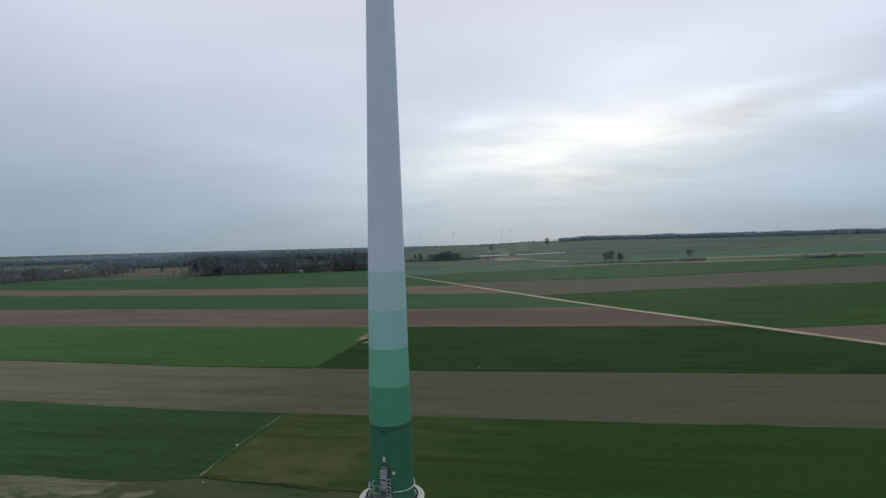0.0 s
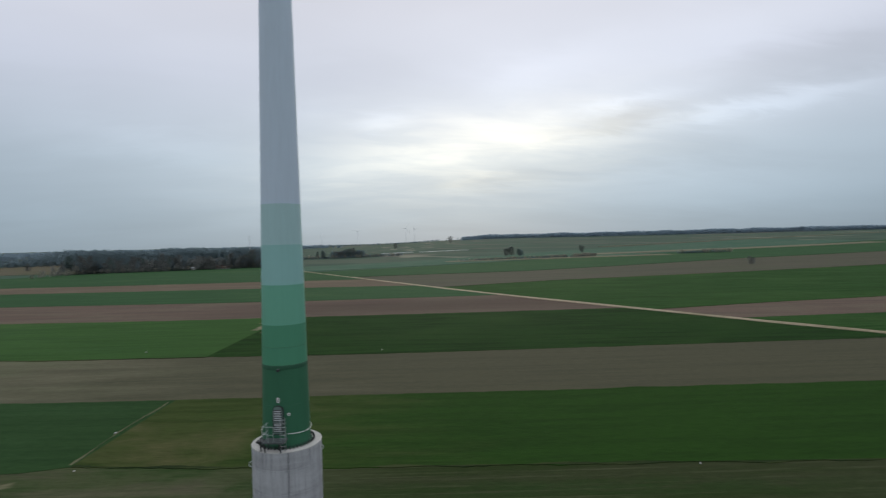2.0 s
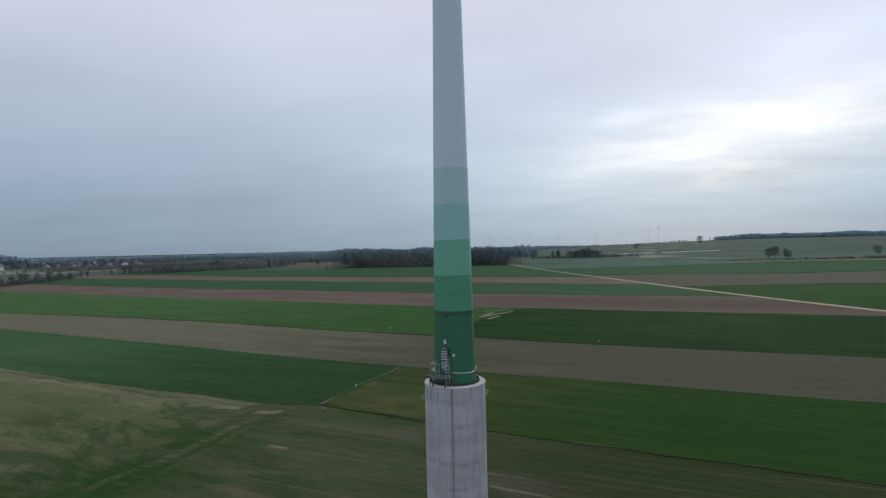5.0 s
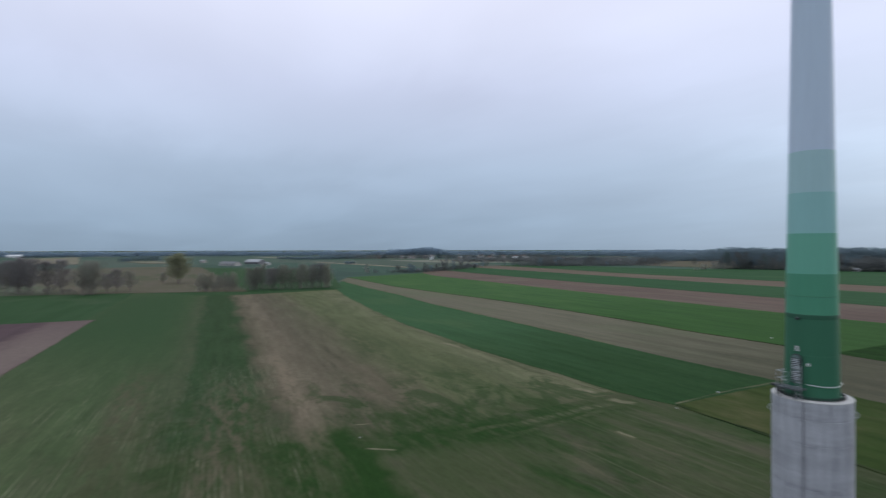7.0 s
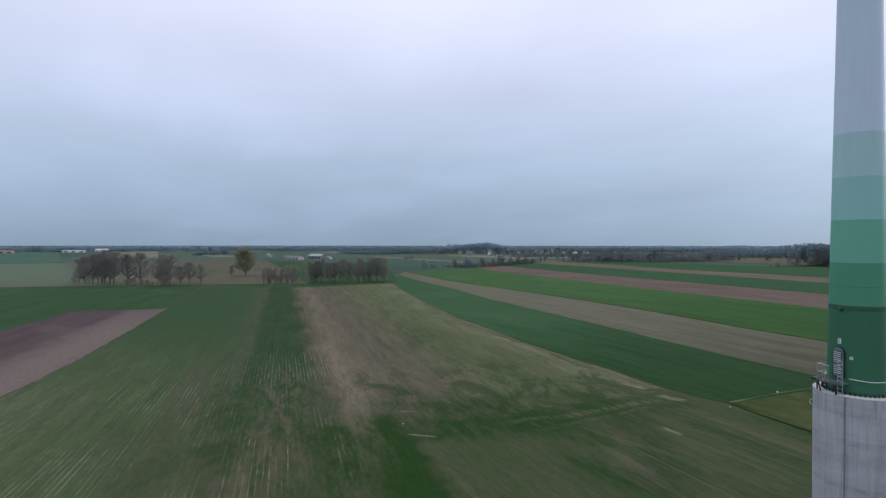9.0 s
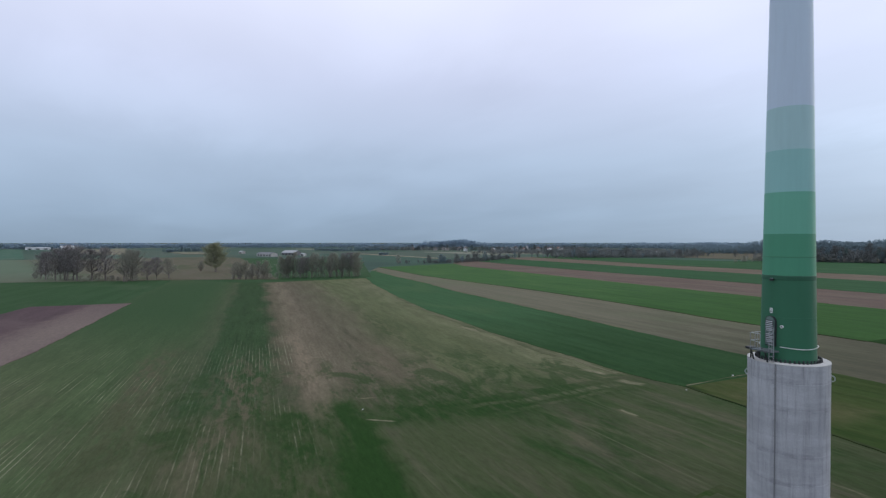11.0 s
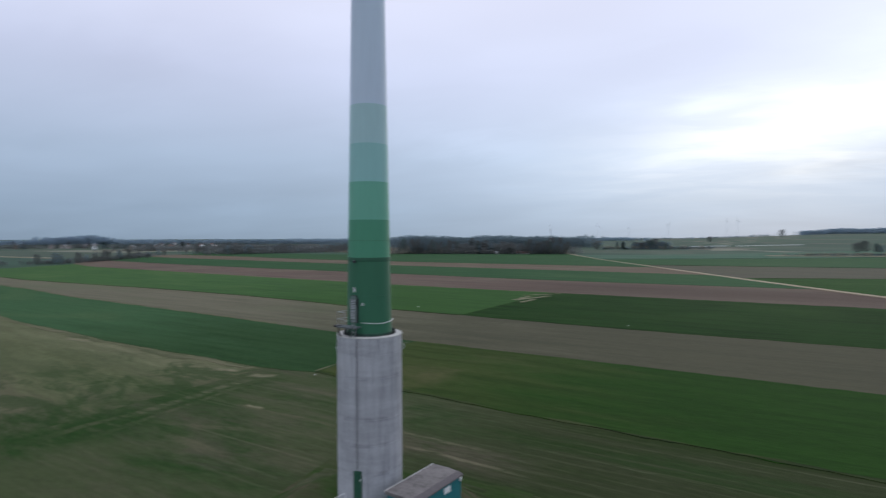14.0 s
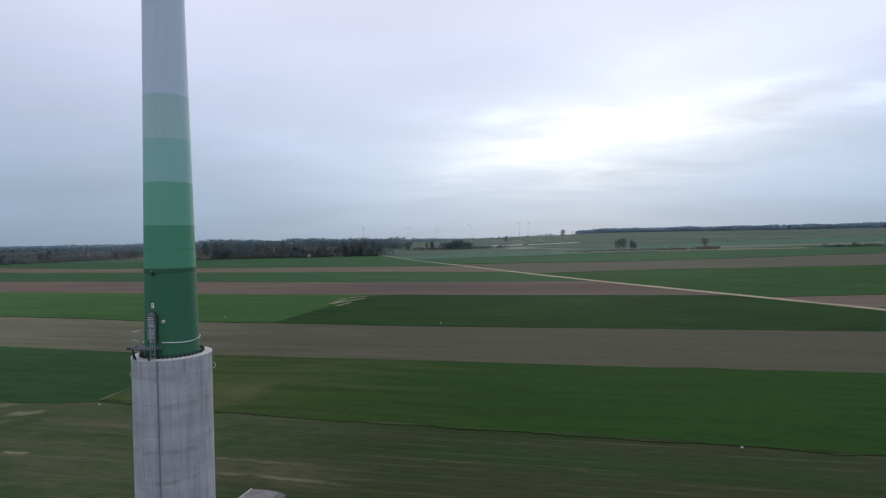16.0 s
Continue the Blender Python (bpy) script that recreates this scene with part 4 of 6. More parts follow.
parcel("wood_front_field", [(-500, 700), (-300, 662)], [(-640, 960), (-420, 1070)], M_meadow, "pale brown field before a dark forest", lift=0.3, n=30, rows=8)
parcel("pasture", [(-347, 8), (-318, 62)], [(-860, 140), (-790, 150)], M_meadow, "dull brownish pasture behind the hedgerow", lift=0.2, n=30, rows=8)
parcel("pasture", [(-318, 62), (-308, 120)], [(-790, 150), (-600, 250)], M_meadow_green, "green pasture behind the hedgerow", lift=0.2, n=30, rows=8)
parcel("straw_field", [(-1620, -60), (-1760, 70)], [(-1110, -30), (-1050, 24)], M_far_straw, "far pale straw-coloured field", lift=0.4, n=16, rows=4)
parcel("straw_field", [(-2050, 300), (-2000, 430)], [(-2250, 330), (-2200, 470)], M_far_straw, "far pale strip before woods", lift=0.5, n=16, rows=4)
parcel("straw_field", [(-1060, 118), (-1030, 172)], [(-1220, 110), (-1200, 160)], M_far_straw, "far pale straw-coloured field", lift=0.4, n=16, rows=4)
parcel("straw_field", [(-900, 640), (-760, 720)], [(-960, 690), (-800, 790)], M_far_straw, "far pale field before the village", lift=0.4, n=16, rows=4)
parcel("east_green_field", [(200, 10), (420, -30), (760, -80)], [(138.5, 130), (249, 121), (500, 100), (820, 75)], M_wheat_east, "dark green wheat behind the track", lift=0.22)
parcel("east_red_field", [(138.5, 130), (249, 121), (500, 100), (820, 75)], [(124, 160), (184, 165), (255, 167), (311, 162), (860, 135)], M_soil_red, "reddish bare strip behind the track", lift=0.1)
parcel("east_wheat_field", [(124, 160), (184, 165), (255, 167), (311, 162), (860, 135)], [(60.5, 300), (147, 320), (300, 334), (448, 357), (613, 364), (1000, 372)],
       M_wheat_east, "broad green wheat field behind the track", lift=0.25)
parcel("east_dry_field", [(60, 302), (147, 322), (300, 336), (448, 359), (613, 366), (1000, 374)], [(8, 432), (165, 437), (455, 528), (921, 569), (1300, 590)],
       M_soil_east, "pale brown bare field beyond a ditch", lift=0.15)
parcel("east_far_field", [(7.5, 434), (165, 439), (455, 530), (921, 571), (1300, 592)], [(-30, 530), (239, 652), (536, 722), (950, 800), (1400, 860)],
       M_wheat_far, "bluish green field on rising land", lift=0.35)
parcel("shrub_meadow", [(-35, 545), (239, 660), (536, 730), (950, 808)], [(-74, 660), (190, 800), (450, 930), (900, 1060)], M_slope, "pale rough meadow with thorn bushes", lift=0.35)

ribbon("sandy_track", ROAD, 4.1, M_track, "pale sandy farm track between fields", lift=0.3, n=110)
ribbon("ditch_edge", [(70, 301), (147, 321), (300, 335), (448, 358), (613, 365), (1000, 373)], 2.2, M_furrow, "dark overgrown ditch", lift=0.32, category="ditch")
ribbon("furrow", S1, 0.34, M_furrow, "dark broken furrow between two fields", lift=0.19, wobble=3.0, n=420, category="furrow")
ribbon("furrow", [(-420, 184), (-300, 155), (-227, 146.5), (-197, 143.5), (-171, 140), (-130, 133), (-98, 126), (-75, 119.5), (-33, 112.6)], 0.45, M_furrow, "dark furrow along a wheat edge", lift=0.2, wobble=1.6, n=220, category="furrow")
ribbon("straw_verge", moved(DKLOW[2:-2], -1.2), 1.3, M_verge, "pale strawy margin along the dense wheat", lift=0.13, wobble=1.8, n=160, category="verge")
ribbon("straw_verge", moved(S2W[:-2], 0.9), 1.2, M_verge, "pale strawy margin of the ploughed strip", lift=0.165, wobble=1.6, n=160, category="verge")
ribbon("straw_verge", moved(S4W[:-2], 1.0), 1.0, M_verge, "pale strawy margin of the red soil", lift=0.165, wobble=1.6, n=120, category="verge")
ribbon("straw_verge", [(-33.3, 41), (-32.3, 54), (-29.5, 70)], 0.19, M_verge, "strawy strip along the wheat's edge", lift=0.182, wobble=3.0, n=150, category="verge")
for k, (line, w) in enumerate((([(-28.4, 171.2), (-22, 177), (-15.7, 183.1)], 1.5), ([(-27.8, 155.5), (-23, 164), (-18.6, 173.3)], 1.8), ([(-24.2, 149), (-21, 159.4)], 1.4), ([(-27, 160), (-25, 170)], 1.2))):
    ribbon("bare_patch", line, w, M_bare, "pale bare soil patch at the wheat's corner", lift=0.2 + 0.01 * k, wobble=0.9, n=40, category="patch")
ribbon("crop_film", [(84, 1228), (150, 1182)], 9, M_film, "white plastic film over a crop", lift=1.2, category="crop film")
ribbon("crop_film", [(164, 1168), (262, 1108)], 7, M_film, "white plastic film over a crop", lift=0.4, category="crop film")
ribbon("far_track", [(135, 682), (215, 682), (333, 682), (458, 672)], 30, M_far_straw, "pale far strip along thorn bushes", lift=0.6)
ribbon("far_track", [(380, 758), (520, 764), (645, 754), (900, 748)], 40, M_far_straw, "pale strip on the slope behind thorn bushes", lift=0.7)
ribbon("far_track", [(520, 1010), (900, 1080), (1500, 1120)], 10, M_far_straw, "pale strip across the far slope", lift=0.7)
ribbon("far_track", [(-960, 394), (-800, 388), (-711, 381), (-600, 372)], 7, M_track, "pale far field path", lift=0.5)

# ---- wind turbine tower ----
TOP = 15.4
tower = holder("wind_turbine_tower", pose(0, 0, 0), "wind turbine tower, green-to-white steel on a grey concrete base", "wind turbine")
levels = [0.6, 3.4, 5.5, 7.6, 9.5, 12.5, 14.2, TOP]
for a, b in zip(levels, levels[1:]):
    bm = bmesh.new()
    lathe(bm, [(2.432, a), (2.455, a + 0.03), (2.455, b - 0.03), (2.432, b)], sharp=True)
    part("concrete_ring", bm, M_concrete, tower, "grey streaked concrete ring", smooth=True)
bm = bmesh.new()
lathe(bm, [(2.436, TOP - 0.03), (2.47, TOP - 0.02), (2.47, TOP + 0.03), (2.42, TOP + 0.06), (1.6, TOP + 0.05)], sharp=True)
part("concrete_cap", bm, M_concrete_top, tower, "pale concrete rim", smooth=True)


def radius(z):
    return 1.69 - 0.0168 * (z - 15.0)


cuts = [TOP + 0.2, 21.08, 24.05, 26.86, 29.70, 32.60, 46.0, 58.0, 68.0]
for k, (a, b) in enumerate(zip(cuts, cuts[1:])):
    bm = bmesh.new()
    n_z = max(2, int((b - a) / 1.0))
    lathe(bm, [(radius(a + (b - a) * i / n_z), a + (b - a) * i / n_z) for i in range(n_z + 1)])
    part("tower_section", bm, M_band_paint[min(k, 5)], tower, ("dark green steel", "mid green steel", "light green steel", "pale green steel", "greenish white steel", "grey-white steel")[min(k, 5)], smooth=True)
bm = bmesh.new()
rings = lathe(bm, [(radius(68.0), 68.0), (radius(68.0) - 0.05, 68.03)])
bm.faces.new(rings[1])
part("top_cover", bm, M_band_paint[5], tower, smooth=True)
for z, mat_i in ((18.4, 0), (21.08, 0), (22.5, 1), (26.86, 2), (29.70, 3), (32.60, 4), (35.8, 5), (38.6, 5), (41.5, 5), (44.3, 5)):
    bm = bmesh.new()
    w = 0.19 if z == 21.08 else 0.035 if z < 23 else 0.02
    t = 0.014 if z == 21.08 else 0.012 if z < 23 else 0.004
    lathe(bm, [(radius(z) - 0.01, z - w), (radius(z) + t, z - w * 0.6), (radius(z) + t, z + w * 0.6), (radius(z) - 0.01, z + w)], sharp=True)
    part("weld_seam", bm, M_seam if z == 21.08 else M_band_paint[max(0, mat_i - (z < 23))] if z != 22.5 else M_seam_light, tower, smooth=True)
bm = bmesh.new()
lathe(bm, [(1.66, TOP + 0.05), (1.80, TOP + 0.055), (1.80, TOP + 0.09), (1.72, TOP + 0.10), (1.70, TOP + 0.22)], sharp=True)
part("flange", bm, M_seam, tower, "dark green foot flange", smooth=True)
bm = bmesh.new()
rod(bm, (0, 0, -0.01), (0, 0, 0.22), 0.050, 6)
rod(bm, (0, 0, -0.01), (0, 0, 0.08), 0.072, 6)
bolt_mesh = bpy.data.meshes.new("anchor_bolt")
bm.to_mesh(bolt_mesh)
bm.free()
bolt_mesh.materials.append(M_dark_steel)
for i in range(46):
    a = 2 * math.pi * i / 46
    b = new("anchor_bolt", bolt_mesh)
    b.parent = tower
    b.matrix_local = pose(1.93 * math.cos(a), 1.93 * math.sin(a), TOP + 0.05)


def at_angle(deg, r, z):
    """A frame on the tower's skin: x tangential (to the right as seen from outside), y outwards."""
    a = radians(deg)
    o = Vector((math.cos(a), math.sin(a), 0))
    t = Vector((-math.sin(a), math.cos(a), 0))
    m = Matrix(((t.x, o.x, 0, o.x * r), (t.y, o.y, 0, o.y * r), (0, 0, 1, z), (0, 0, 0, 1)))
    return m


# service door in the steel tower
m = at_angle(-103, 1.655, 16.45)
bm = bmesh.new()
outline = [(-0.38, 0), (0.38, 0)] + [(0.38 * math.cos(radians(a)), 1.66 + 0.38 * math.sin(radians(a))) for a in range(0, 181, 15)]
vs = [bm.verts.new(m @ Vector((x, 0.09, z))) for x, z in outline]
f = bm.faces.new(vs)
ext = bmesh.ops.extrude_face_region(bm, geom=[f])
bmesh.ops.translate(bm, verts=[v for v in ext["geom"] if isinstance(v, bmesh.types.BMVert)], vec=(m.to_3x3() @ Vector((0, -0.25, 0))))
door = part("door_frame", bm, M_dark_steel, tower, "dark arched door frame")
bm = bmesh.new()
outline = [(-0.33, 0.06), (0.33, 0.06)] + [(0.33 * math.cos(radians(a)), 1.66 + 0.33 * math.sin(radians(a))) for a in range(0, 181, 15)]
vs = [bm.verts.new(m @ Vector((x, 0.12, z))) for x, z in outline]
f = bm.faces.new(vs)
ext = bmesh.ops.extrude_face_region(bm, geom=[f])
bmesh.ops.translate(bm, verts=[v for v in ext["geom"] if isinstance(v, bmesh.types.BMVert)], vec=(m.to_3x3() @ Vector((0, -0.1, 0))))
leaf = part("service_door", bm, M_door_grey, tower, "grey-green arched steel door")
for z0, cnt in ((0.98, 6), (0.22, 5)):
    bm = bmesh.new()
    block(bm, (0.54, 0.03, cnt * 0.125 + 0.05), m @ pose(0, 0.135, z0 + cnt * 0.0625))
    grille = part("louvre_panel", bm, M_dark_steel, leaf, "ventilation grille")
    for i in range(cnt):
        bm = bmesh.new()
        block(bm, (0.48, 0.05, 0.055), m @ pose(0, 0.16, z0 + 0.062 + i * 0.125, 25))
        part("slat", bm, M_louvre, leaf, "pale louvre slat")
bm = bmesh.new()
block(bm, (0.04, 0.06, 0.16), m @ pose(0.29, 0.16, 0.98))
part("door_handle", bm, M_steel, leaf)
bm = bmesh.new()
block(bm, (0.20, 0.05, 0.34), at_angle(-102.5, radius(18.85) + 0.03, 18.85), 0.01)
plate = part("sign_plate", bm, M_white, tower, "white sign plate with grey bars")
for i, w in enumerate((0.14, 0.10, 0.14)):
    bm = bmesh.new()
    block(bm, (w, 0.02, 0.035), at_angle(-102.5, radius(18.85) + 0.06, 18.95 - 0.09 * i))
    part("bar", bm, M_dark_steel, plate)
bm = bmesh.new()
mm = at_angle(-78.5, radius(17.82), 17.82)
rod(bm, mm @ Vector((0, -0.03, 0)), mm @ Vector((0, 0.06, 0)), 0.10, 16)
vent = part("round_vent", bm, M_white, tower, "white round vent collar")
bm = bmesh.new()
rod(bm, mm @ Vector((0, 0.03, 0)), mm @ Vector((0, 0.068, 0)), 0.05, 12)
part("vent_hole", bm, M_dark_steel, vent)
bm = bmesh.new()
mm = at_angle(-100, radius(20.95), 20.95)
block(bm, (0.2, 0.22, 0.16), mm @ pose(0, 0.14, 0), 0.02)
rod(bm, mm @ Vector((0, 0, 0.02)), mm @ Vector((0, 0.12, 0.02)), 0.03)
lamp = part("door_lamp", bm, M_dark_steel, tower, "small dark lamp above the door")
bm = bmesh.new()
block(bm, (0.14, 0.1, 0.05), mm @ pose(0, 0.16, 0.1))
part("lamp_cover", bm, M_door_grey, lamp)

# platform, railing and ladder before the service door
pm = at_angle(-106, 1.62, 16.18)
bm = bmesh.new()
for i in range(8):
    block(bm, (1.4, 0.06, 0.05), pm @ pose(0, 0.12 + i * 0.125, 0))
for x in (-0.7, 0, 0.7):
    block(bm, (0.06, 0.95, 0.10), pm @ pose(x, 0.5, -0.03))
block(bm, (1.46, 0.05, 0.10), pm @ pose(0, 1.0, -0.01))
platform = part("platform", bm, M_grating, tower, "grey steel grating platform")
for x in (-0.6, 0.5):
    for y in (0.25, 1.0):
        bm = bmesh.new()
        rod(bm, pm @ Vector((x, y, -0.05)), pm @ Vector((x, min(y, 0.78), -0.74)), 0.05)
        part("support_leg", bm, M_dark_steel, platform, "dark support leg")
for x, y in ((-0.68, 0.98), (-0.68, 0.35), (-0.3, 0.98)):
    bm = bmesh.new()
    rod(bm, pm @ Vector((x, y, 0)), pm @ Vector((x, y, 1.1)), 0.020)
    part("railing_post", bm, M_steel, platform)
for h in (0.58, 1.10):
    bm = bmesh.new()
    rod(bm, pm @ Vector((-0.68, 0.1, h)), pm @ Vector((-0.68, 0.98, h)), 0.022)
    rod(bm, pm @ Vector((-0.68, 0.98, h)), pm @ Vector((-0.3, 0.98, h)), 0.022)
    part("handrail", bm, M_louvre, platform)
for x in (0.46, 0.80):
    bm = bmesh.new()
    rod(bm, pm @ Vector((x, 0.62, -0.76)), pm @ Vector((x, 0.62, 1.65)), 0.026)
    part("ladder_rail", bm, M_steel, platform)
for i in range(9):
    bm = bmesh.new()
    rod(bm, pm @ Vector((0.46, 0.62, -0.6 + i * 0.26)), pm @ Vector((0.80, 0.62, -0.6 + i * 0.26)), 0.020)
    part("ladder_rung", bm, M_louvre, platform)
for h in (0.55, 1.10):
    for a, b in ((-0.30, 0.10), (0.80, 0.98)):
        bm = bmesh.new()
        rod(bm, pm @ Vector((a, 0.98, h)), pm @ Vector((b, 0.98, h)), 0.022)
        part("handrail", bm, M_louvre, platform)
for x, y in ((0.10, 0.98), (0.98, 0.98)):
    bm = bmesh.new()
    rod(bm, pm @ Vector((x, y, 0)), pm @ Vector((x, y, 1.1)), 0.020)
    part("railing_post", bm, M_steel, platform)
bm = bmesh.new()
block(bm, (0.46, 0.55, 0.16), pm @ pose(-0.98, 0.62, -0.02), 0.02)
rod(bm, pm @ Vector((-0.98, 0.62, -0.08)), pm @ Vector((-0.98, 0.62, -0.76)), 0.045)
part("cable_box", bm, M_dark_steel, platform, "dark cable box on a post")
# safety ring round the foot
bm = bmesh.new()
pts = [Vector((1.735 * math.cos(radians(a)), 1.735 * math.sin(radians(a)), 16.42 + 0.05 * math.sin(radians(a * 3)))) for a in range(-82, 222, 6)]
for a, b in zip(pts, pts[1:]):
    rod(bm, a, b, 0.022, 6)
part("safety_rope", bm, M_white, tower, "pale rope round the tower's foot")
for ang, lug_z in ((-166, 14.15), (18, 14.42)):
    lm = at_angle(ang, 2.45, lug_z)
    bm = bmesh.new()
    loop = [Vector((0, 0.02 + 0.20 * math.sin(math.pi * i / 8), 0.19 * math.cos(math.pi * i / 8))) for i in range(9)]
    for a, b in zip(loop, loop[1:]):
        rod(bm, lm @ a, lm @ b, 0.030)
    lug = part("lifting_lug", bm, M_louvre, tower, "steel lifting loop")
    bm = bmesh.new()
    block(bm, (0.2, 0.03, 0.5), lm @ pose(0, 0.01, 0))
    part("lug_plate", bm, M_steel, lug)
# cable run down to the lower door
cm = at_angle(-82.6, 2.46, 0)
bm = bmesh.new()
block(bm, (0.07, 0.05, 9.5), cm @ pose(0, 0.03, 10.65))
run = part("cable_run", bm, M_cable, tower, "dark cable run down the concrete")
for i in range(9):
    bm = bmesh.new()
    block(bm, (0.15, 0.04, 0.05), cm @ pose(0, 0.05, 6.4 + i * 1.05))
    part("bracket", bm, M_cable, run)
dm = at_angle(-81.7, 2.42, 3.2)
bm = bmesh.new()
block(bm, (0.62, 0.16, 2.56), dm @ pose(-0.02, 0.02, 1.29), 0.02)
entrance = part("entrance_door", bm, M_green_door, tower, "green steel entrance door")
bm = bmesh.new()
block(bm, (0.48, 0.05, 2.36), dm @ pose(0, 0.11, 1.24), 0.01)
part("door_leaf", bm, M_green_door, entrance)
bm = bmesh.new()
block(bm, (0.06, 0.08, 0.14), dm @ pose(0.2, 0.16, 1.95))
part("door_handle", bm, M_white, entrance)
bm = bmesh.new()
block(bm, (1.6, 1.3, 0.12), dm @ pose(-0.2, 0.75, -0.08))
landing = part("landing", bm, M_concrete_top, tower, "pale stair landing")
for i in range(8):
    bm = bmesh.new()
    block(bm, (0.3, 1.1, 0.05), dm @ pose(-1.15 - 0.27 * i, 0.75, -0.1 - 0.17 * i))
    part("stair_tread", bm, M_steel, landing)
for y in (0.18, 1.32):
    bm = bmesh.new()
    rod(bm, dm @ Vector((-0.95, y, 0.95)), dm @ Vector((-3.2, y, -0.45)), 0.03)
    rod(bm, dm @ Vector((-0.95, y, 0.0)), dm @ Vector((-0.95, y, 0.95)), 0.03)
    rod(bm, dm @ Vector((-3.2, y, -1.4)), dm @ Vector((-3.2, y, -0.45)), 0.03)
    part("stair_handrail", bm, M_white, landing, "pale stair handrail")

# ---- transformer station beside the tower ----
A, C = Vector((4.15, 2.65, 0)), Vector((2.78, -2.85, 0))
u = (C - A).normalized()
v = Vector((-u.y, u.x, 0))
if v.x < 0:
    v = -v
L, W, Z0, Z1 = (C - A).length, 2.76, 1.75, 4.9
sm = Matrix(((v.x, u.x, 0, A.x), (v.y, u.y, 0, A.y), (0, 0, 1, 0), (0, 0, 0, 1)))   # x across, y along
station = holder("transformer_station", pose(0, 0, 0), "teal transformer station with weathered grey-pink roof beside the tower", "transformer station")
bm = bmesh.new()
block(bm, (W - 0.16, L - 0.16, Z1 - Z0 - 0.12), sm @ pose(W / 2, L / 2, (Z0 + Z1) / 2 - 0.06), 0.03)
part("wall", bm, M_teal, station, "teal clad walls")
bm = bmesh.new()
block(bm, (W + 0.06, L + 0.06, 0.5), sm @ pose(W / 2, L / 2, Z0 - 0.1), 0.02)
part("plinth", bm, M_concrete, station)
bm = bmesh.new()
prof = [(-0.02, Z1 - 0.06), (0.0, Z1), (W * 0.5, Z1 + 0.06), (W - 0.45, Z1 + 0.0), (W - 0.02, Z1 - 0.14), (W, Z1 - 0.24), (0.02, Z1 - 0.2)]
ends = [[bm.verts.new(sm @ Vector((x, y, z))) for x, z in prof] for y in (-0.02, L + 0.02)]
for i in range(len(prof)):
    j = (i + 1) % len(prof)
    bm.faces.new((ends[0][i], ends[0][j], ends[1][j], ends[1][i]))
bm.faces.new(ends[0])
bm.faces.new(ends[1])
roof = part("roof", bm, M_roof, station, "weathered grey-pink roof sheet")
bm = bmesh.new()
block(bm, (0.52, L + 0.06, 0.03), sm @ pose(W - 0.21, L / 2, Z1 - 0.055, 0, 17.5, 0))
part("roof_edge", bm, M_roof_edge, roof, "sloping roof margin, its shade coloured dark pink")
bm = bmesh.new()
block(bm, (0.07, L + 0.08, 0.10), sm @ pose(-0.03, L / 2, Z1 - 0.02))
part("roof_gutter", bm, M_concrete_top, roof, "pale roof edge")
bm = bmesh.new()
block(bm, (0.06, 0.75, 0.42), sm @ pose(W - 0.06, 1.9, Z1 - 0.62))
part("sign_plate", bm, M_white, station, "plain white plate")
bm = bmesh.new()
block(bm, (0.12, 0.24, 0.28), sm @ pose(W - 0.03, 0.2, Z1 - 0.42), 0.03)
part("wall_lamp", bm, M_white, station, "small white wall lamp")
for y in (3.2, 4.4):
    bm = bmesh.new()
    block(bm, (0.05, 1.05, 2.2), sm @ pose(W - 0.07, y, Z0 + 1.3), 0.01)
    d = part("station_door", bm, M_teal, station)
    bm = bmesh.new()
    block(bm, (0.06, 0.05, 0.2), sm @ pose(W - 0.03, y + 0.4, Z0 + 1.3))
    part("door_handle", bm, M_steel, d)

parcel("grass_mound", [(-10.5, -10.5), (0, -11.2), (10.5, -10.5)], [(-10.5, 10.5), (0, 11.2), (10.5, 10.5)], M_mound, "grassed mound round the tower's foot", lift=0.16, n=24, rows=24, category="mound")

# ---- boundary stones and posts in the fields ----
rs = random.Random(5)
bm = bmesh.new()
bmesh.ops.create_icosphere(bm, subdivisions=2, radius=0.17)
for q in bm.verts:
    q.co *= 1 + 0.22 * noise.noise(q.co * 3.1)
    q.co.z *= 0.8
stone = part("boundary_stone", bm, M_stone, None)
tagged(stone, "pale boundary stone at a field's edge", "stone", "boundary stones")
stone.matrix_world = pose(-32.3, 53.0, 0.38)
for x, y, s in ((-51.3, 123.3, 1.3), (13.5, 108.4, 1.0), (48.9, 22.2, 0.8), (-31.8, 38.5, 0.7), (-50.9, -8.2, 0.55)):
    copy_thing(stone, pose(x, y, 0.34 * s, 0, 0, rs.uniform(0, 360)) @ Matrix.Diagonal((s, s, s, 1)))


# ---- trees ----
def prism(V, F, a, b, ra, rb, n):
    d = (b - a)
    if d.length < 1e-6:
        return
    q = d.to_track_quat("Z", "Y")
    o = len(V)
    for p, r in ((a, ra), (b, rb)):
        for i in range(n):
            t = 2 * math.pi * i / n
            V.append(p + q @ Vector((r * math.cos(t), r * math.sin(t), 0)))
    for i in range(n):
        j = (i + 1) % n
        F.append((o + i, o + j, o + n + j, o + n + i))


def leaf_at(V, F, p, s, rng):
    q = Euler((rng.uniform(0, 6.3), rng.uniform(0, 6.3), rng.uniform(0, 6.3))).to_quaternion()
    o = len(V)
    for x, y in ((-0.5, 0), (0.05, -0.32), (0.5, 0.02), (0, 0.3)):
        V.append(p + q @ Vector((x * s, y * s, 0)))
    F.append((o, o + 1, o + 2, o + 3))


